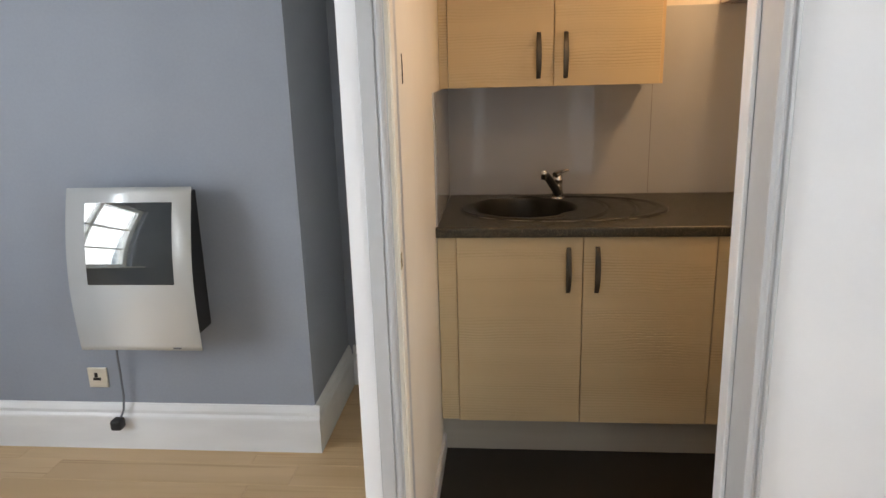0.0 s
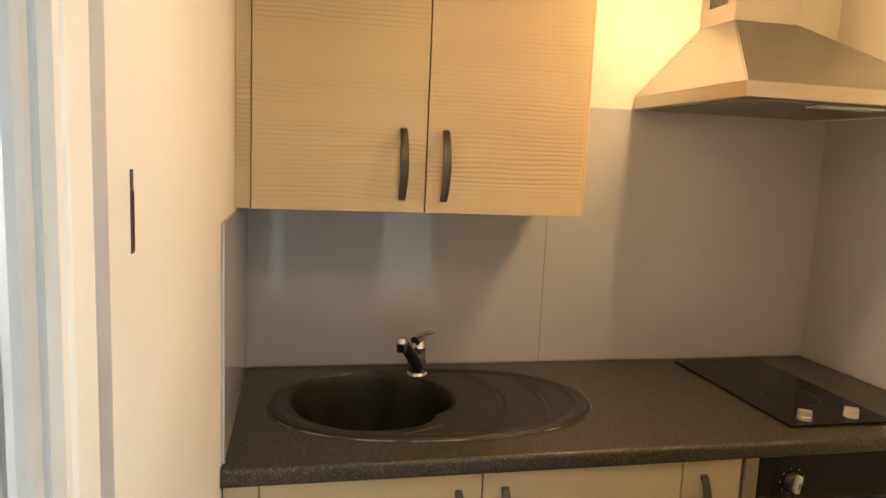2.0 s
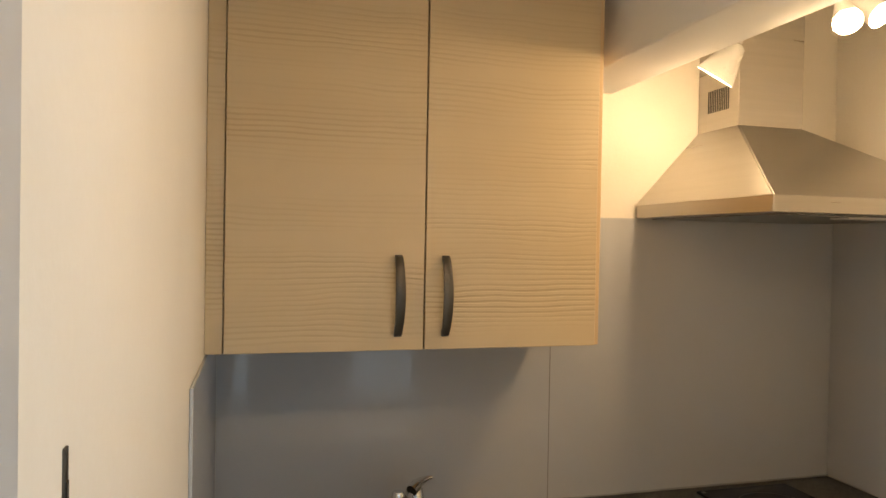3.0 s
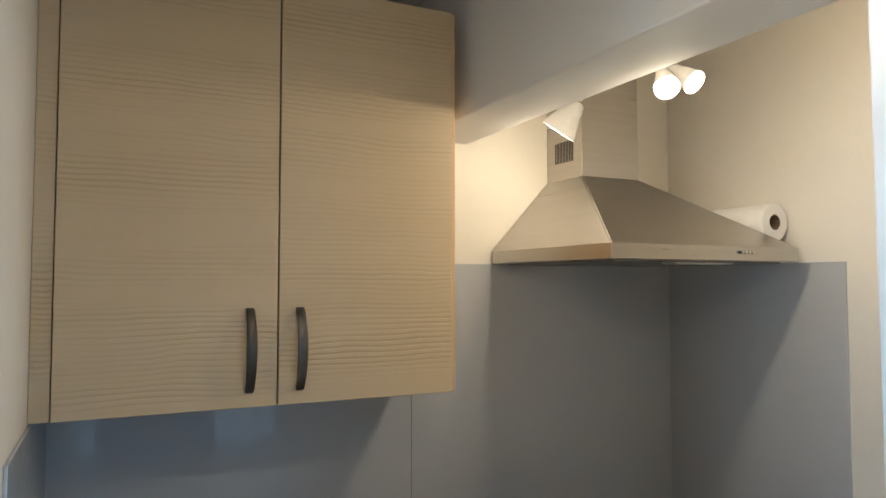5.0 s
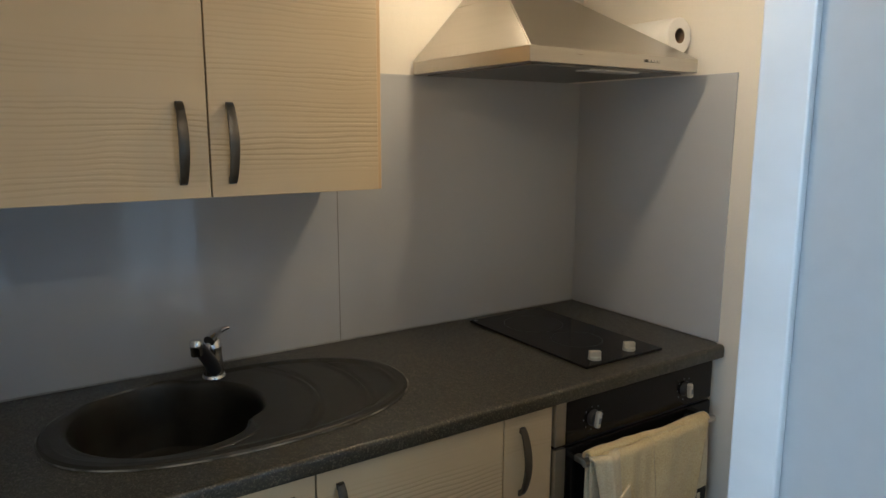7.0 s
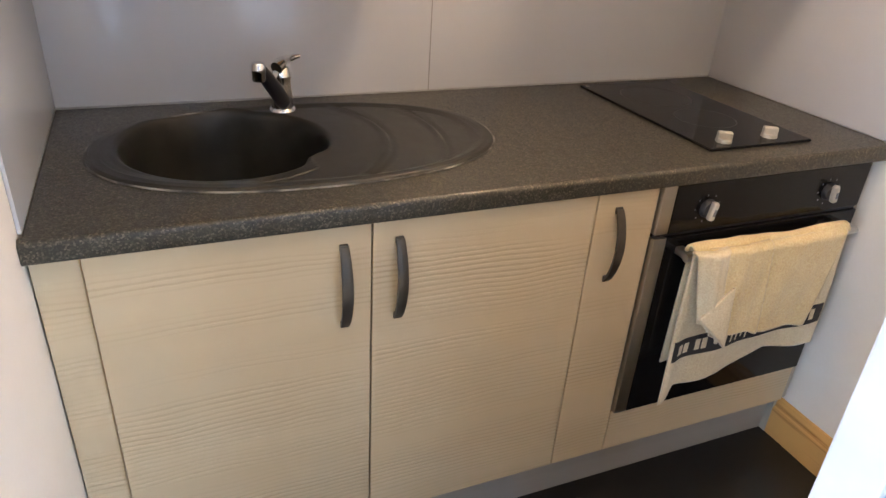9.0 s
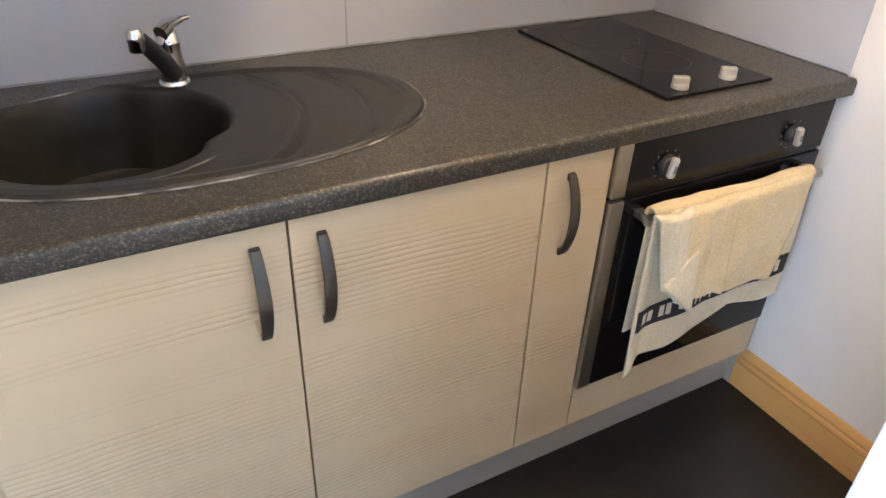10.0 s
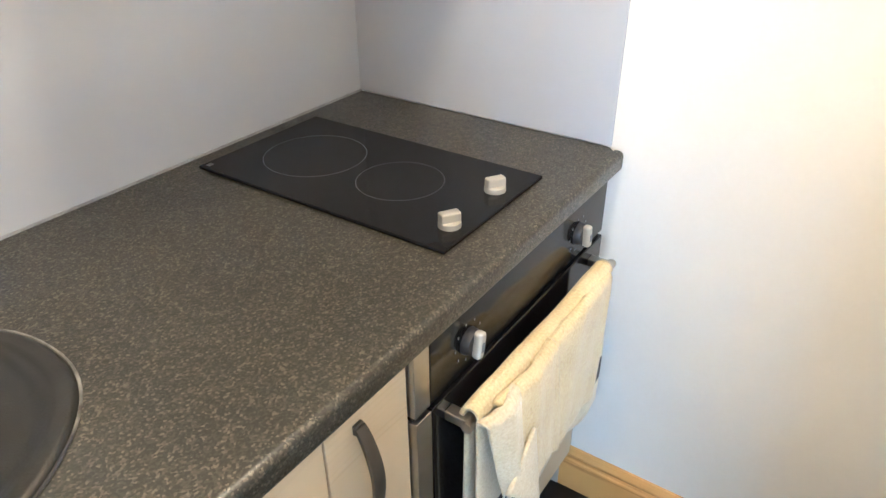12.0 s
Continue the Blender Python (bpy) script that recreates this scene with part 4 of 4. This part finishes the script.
part("edge_band", box(0.0012, 0.0332, UY + 0.0085, UY + 0.0255, UZ0 - 0.0006, UZ0 - 0.0001), M_EDGE, fill)

# ---- cooker hood ----
HX0, HX1, HY, HZ = 1.096, 1.692, -0.526, 1.664
CX0, CX1, CY, CZ = 1.288, 1.490, -0.172, 1.906
hood = thing("cooker_hood", (1.39, -0.2, HZ), "brushed steel pyramid chimney cooker hood", "cooker hood")
part("rim", box(HX0, HX1, HY, -0.0085, HZ, HZ + 0.036, 0.002), M_STEEL, hood)
out = bmesh.new()
r0 = [out.verts.new(p) for p in ((HX0, HY, HZ + 0.036), (HX1, HY, HZ + 0.036), (HX1, -0.002, HZ + 0.036), (HX0, -0.002, HZ + 0.036))]
r1 = [out.verts.new(p) for p in ((CX0, CY, CZ), (CX1, CY, CZ), (CX1, -0.002, CZ), (CX0, -0.002, CZ))]
for k in range(4):
    out.faces.new((r0[k], r0[(k + 1) % 4], r1[(k + 1) % 4], r1[k]))
out.faces.new(r0[::-1])
out.faces.new(r1)
bmesh.ops.bevel(out, geom=[e for e in out.edges if abs(e.verts[0].co.z - e.verts[1].co.z) > 0.1], offset=0.0025, segments=2, affect="EDGES")
part("canopy", out, M_STEEL, hood, smooth=True)
chimney = part("chimney", box(CX0 + 0.001, CX1 - 0.001, CY + 0.001, -0.002, CZ, CEIL - 0.001, 0.0015), M_STEEL, hood)
for k in range(12):
    y = CY + 0.040 + k * 0.0075
    part("vent_slot", box(CX0 + 0.0002, CX0 + 0.0012, y, y + 0.0038, 1.955, 2.015), M_HOLE, chimney)
part("filter", box(HX0 + 0.03, HX1 - 0.03, HY + 0.03, -0.04, HZ - 0.004, HZ - 0.0005, 0.001), M_GRILLE, hood)
part("lamp_cover", box(1.32, 1.50, HY + 0.035, HY + 0.085, HZ - 0.008, HZ - 0.0042, 0.001), M_LENS, hood, "frosted lamp cover")
part("button_strip", box(1.474, 1.534, HY - 0.0006, HY + 0.001, HZ + 0.017, HZ + 0.0245, 0.0004, segments=1), M_PRINT, hood, "dark button strip")
for k in range(5):
    part("button", lathe([(0, 0), (0.0034, 0), (0.0034, 0.003), (0.0028, 0.004), (0, 0.004)], (1.482 + 0.011 * k, HY - 0.0006, HZ + 0.0208), (0, -1, 0), 14), M_CHROME if k else M_HOLE, hood)

# ---- paper roll on the hood ----
roll = thing("kitchen_roll", (1.712, -0.32, 1.715), "white paper kitchen roll lying on the hood", "paper roll")
RC = (1.711, -0.445, 1.772)
part("paper", lathe([(0.021, 0.0), (0.048, 0.0), (0.050, 0.002), (0.050, 0.226), (0.048, 0.228), (0.021, 0.228)], RC, (0, 1, 0), 40), M_PAPER, roll, smooth=True)
part("core", lathe([(0.019, 0.001), (0.0212, 0.001), (0.0212, 0.227), (0.019, 0.227)], RC, (0, 1, 0), 32), M_CARD, roll, "brown card core", smooth=True)

# ---- spot lamp behind the beam ----
lamp = thing("spot_lamp", (1.12, -0.55, 2.14), "white three-headed spot lamp below the ceiling", "ceiling light")
part("bar", tube([(1.13, -0.18, 2.15), (1.13, -0.92, 2.15)], 0.012, 12), M_SHADE, lamp, smooth=True)
part("canopy", lathe([(0, 0), (0.05, 0), (0.055, 0.02), (0.05, 0.03), (0, 0.03)], (1.13, -0.55, CEIL - 0.031)), M_SHADE, lamp, smooth=True)
part("stem", tube([(1.13, -0.55, CEIL - 0.02), (1.13, -0.55, 2.15)], 0.010, 12), M_SHADE, lamp, smooth=True)


def spot_head(spot, bar_at, owner, wide=1.0):
    """Bell shade with its bulb, on a short arm from the bar."""
    at, way = Vector(spot[0]), Vector(spot[1]).normalized()
    back = at - way * 0.075
    bell = [(0.014, -0.072), (0.022, -0.066), (0.028, -0.045), (0.039, -0.018), (0.050, 0.014), (0.048, 0.014), (0.037, -0.018), (0.026, -0.043), (0.0, -0.058)]
    head = part("shade", lathe([(r * wide, h) for r, h in bell], at, way, 28), M_SHADE, owner, "white bell-shaped shade", smooth=True)
    part("bulb", lathe([(0.0, -0.045), (0.011, -0.040), (0.014, -0.018), (0.019, -0.004), (0.018, 0.004), (0.012, 0.010), (0.0, 0.012)], at, way, 24), M_BULB, head, "lit spot bulb", smooth=True)
    part("arm", tube([back, back - way * 0.01, Vector(bar_at)], 0.007, 10), M_SHADE, owner, smooth=True)


for spot, wide in zip(BULBS, (0.95, 0.50, 0.50)):
    spot_head(spot, (1.13, spot[0][1], 2.15), lamp, wide)
door_lamp = thing("spot_lamp", (0.50, -1.22, CEIL - 0.031), "white single spot lamp on the ceiling by the doorway", "ceiling light")
part("canopy", lathe([(0, 0), (0.05, 0), (0.055, 0.02), (0.05, 0.03), (0, 0.03)], (0.50, -1.22, CEIL - 0.031)), M_SHADE, door_lamp, smooth=True)
part("stem", tube([(0.50, -1.22, CEIL - 0.02), (0.50, -1.22, 2.22)], 0.010, 12), M_SHADE, door_lamp, smooth=True)
spot_head(DOOR_SPOT, (0.50, -1.22, 2.22), door_lamp)

# ---- wall heater, socket and lead in the room ----
heater = thing("wall_heater", (-1.06, -0.66, 0.48), "silver wall-hung electric fire with a dark mirror window", "heater")
QX0, QX1, QZ0, QZ1 = -1.276, -0.826, 0.502, 1.078


def heater_front(s):
    """Depth of the curved front at s, from its top (0) to its foot (1)."""
    return -0.722 - 0.066 * s ** 0.8 - 0.034 * math.sin(math.pi * s)


def front_sheet(x0, x1, s0, s1, lift):
    return sheet(2, 28, lambda u, v: (x0 + (x1 - x0) * u, heater_front(s0 + (s1 - s0) * v) - lift, QZ1 + (QZ0 - QZ1) * (s0 + (s1 - s0) * v)))


thicken(part("front_panel", front_sheet(QX0, QX1, 0, 1, 0.0), M_HEATER, heater, smooth=True), 0.006)
part("mirror_window", front_sheet(QX0 + 0.070, QX1 - 0.066, 0.085, 0.57, 0.0042), M_MIRROR, heater, "dark mirrored window", smooth=True)
prof = [(-0.602, QZ1 - 0.03), (-0.602, QZ0 + 0.03)] + [(heater_front(1 - k / 10 * 0.92) + 0.006, QZ0 + 0.03 + (QZ1 - QZ0 - 0.06) * k / 10) for k in range(11)]
part("casing", extrude_profile(prof, "x", QX0 + 0.045, QX1 - 0.045), M_PLASTIC, heater, "black casing")
part("badge", box(QX1 - 0.105, QX1 - 0.075, heater_front(0.985) - 0.0045, heater_front(0.985) - 0.003, QZ0 + 0.006, QZ0 + 0.012), M_CABLE, heater, "small plain mark")
socket = thing("wall_socket", (-1.359, -0.60, 0.262), "brushed metal wall socket on the chimney breast", "socket")
plate = part("plate", box(-1.398, -1.32, -0.609, -0.6005, 0.262, 0.345, 0.002), M_SOCKET, socket)
part("pin_hole", box(-1.371, -1.357, -0.6095, -0.6085, 0.305, 0.325), M_HOLE, plate)
part("insert", box(-1.378, -1.345, -0.6095, -0.6088, 0.292, 0.304), M_HOLE, plate)
lead = thing("heater_lead", (-1.25, -0.62, 0.12), "grey mains lead with a black plug hanging down", "cable")
pts = [(-1.238, -0.635, 0.53), (-1.243, -0.640, 0.42), (-1.246, -0.634, 0.33), (-1.248, -0.632, 0.24), (-1.256, -0.634, 0.18), (-1.268, -0.640, 0.150)]
part("cord", tube(pts, 0.0042, 8), M_CABLE, lead, smooth=True)
part("plug", box(-1.302, -1.258, -0.672, -0.626, 0.104, 0.148, 0.010, segments=3), M_PLASTIC, lead, "black plug", smooth=True)

# ---- floor boards of the room, piece by piece ----
random.seed(3)
BOARD_W, BOARD_L = 0.132, 0.95
board_meshes = {}


def board_mesh(length):
    key = round(length, 3)
    if key not in board_meshes:
        board_meshes[key] = mesh_of("board", box(0, key - 0.0006, 0, BOARD_W - 0.0006, -0.008, 0.0, 0.0008, segments=1), M_OAK)
    return board_meshes[key]


y = ROOM_B
while y < -0.0:
    x_end = ROOM_R if y + BOARD_W <= FRONT_OUT + 0.07 else -0.109
    x = ROOM_L - random.uniform(0, 0.9)
    while x < x_end:
        a, b = max(x, ROOM_L), min(x + BOARD_L, x_end)
        if b - a > 0.03:
            ob = new("board", board_mesh(b - a))
            ob.location = (a, y, 0.0)
            ob.parent = room_floor
        x += BOARD_L
    y += BOARD_W
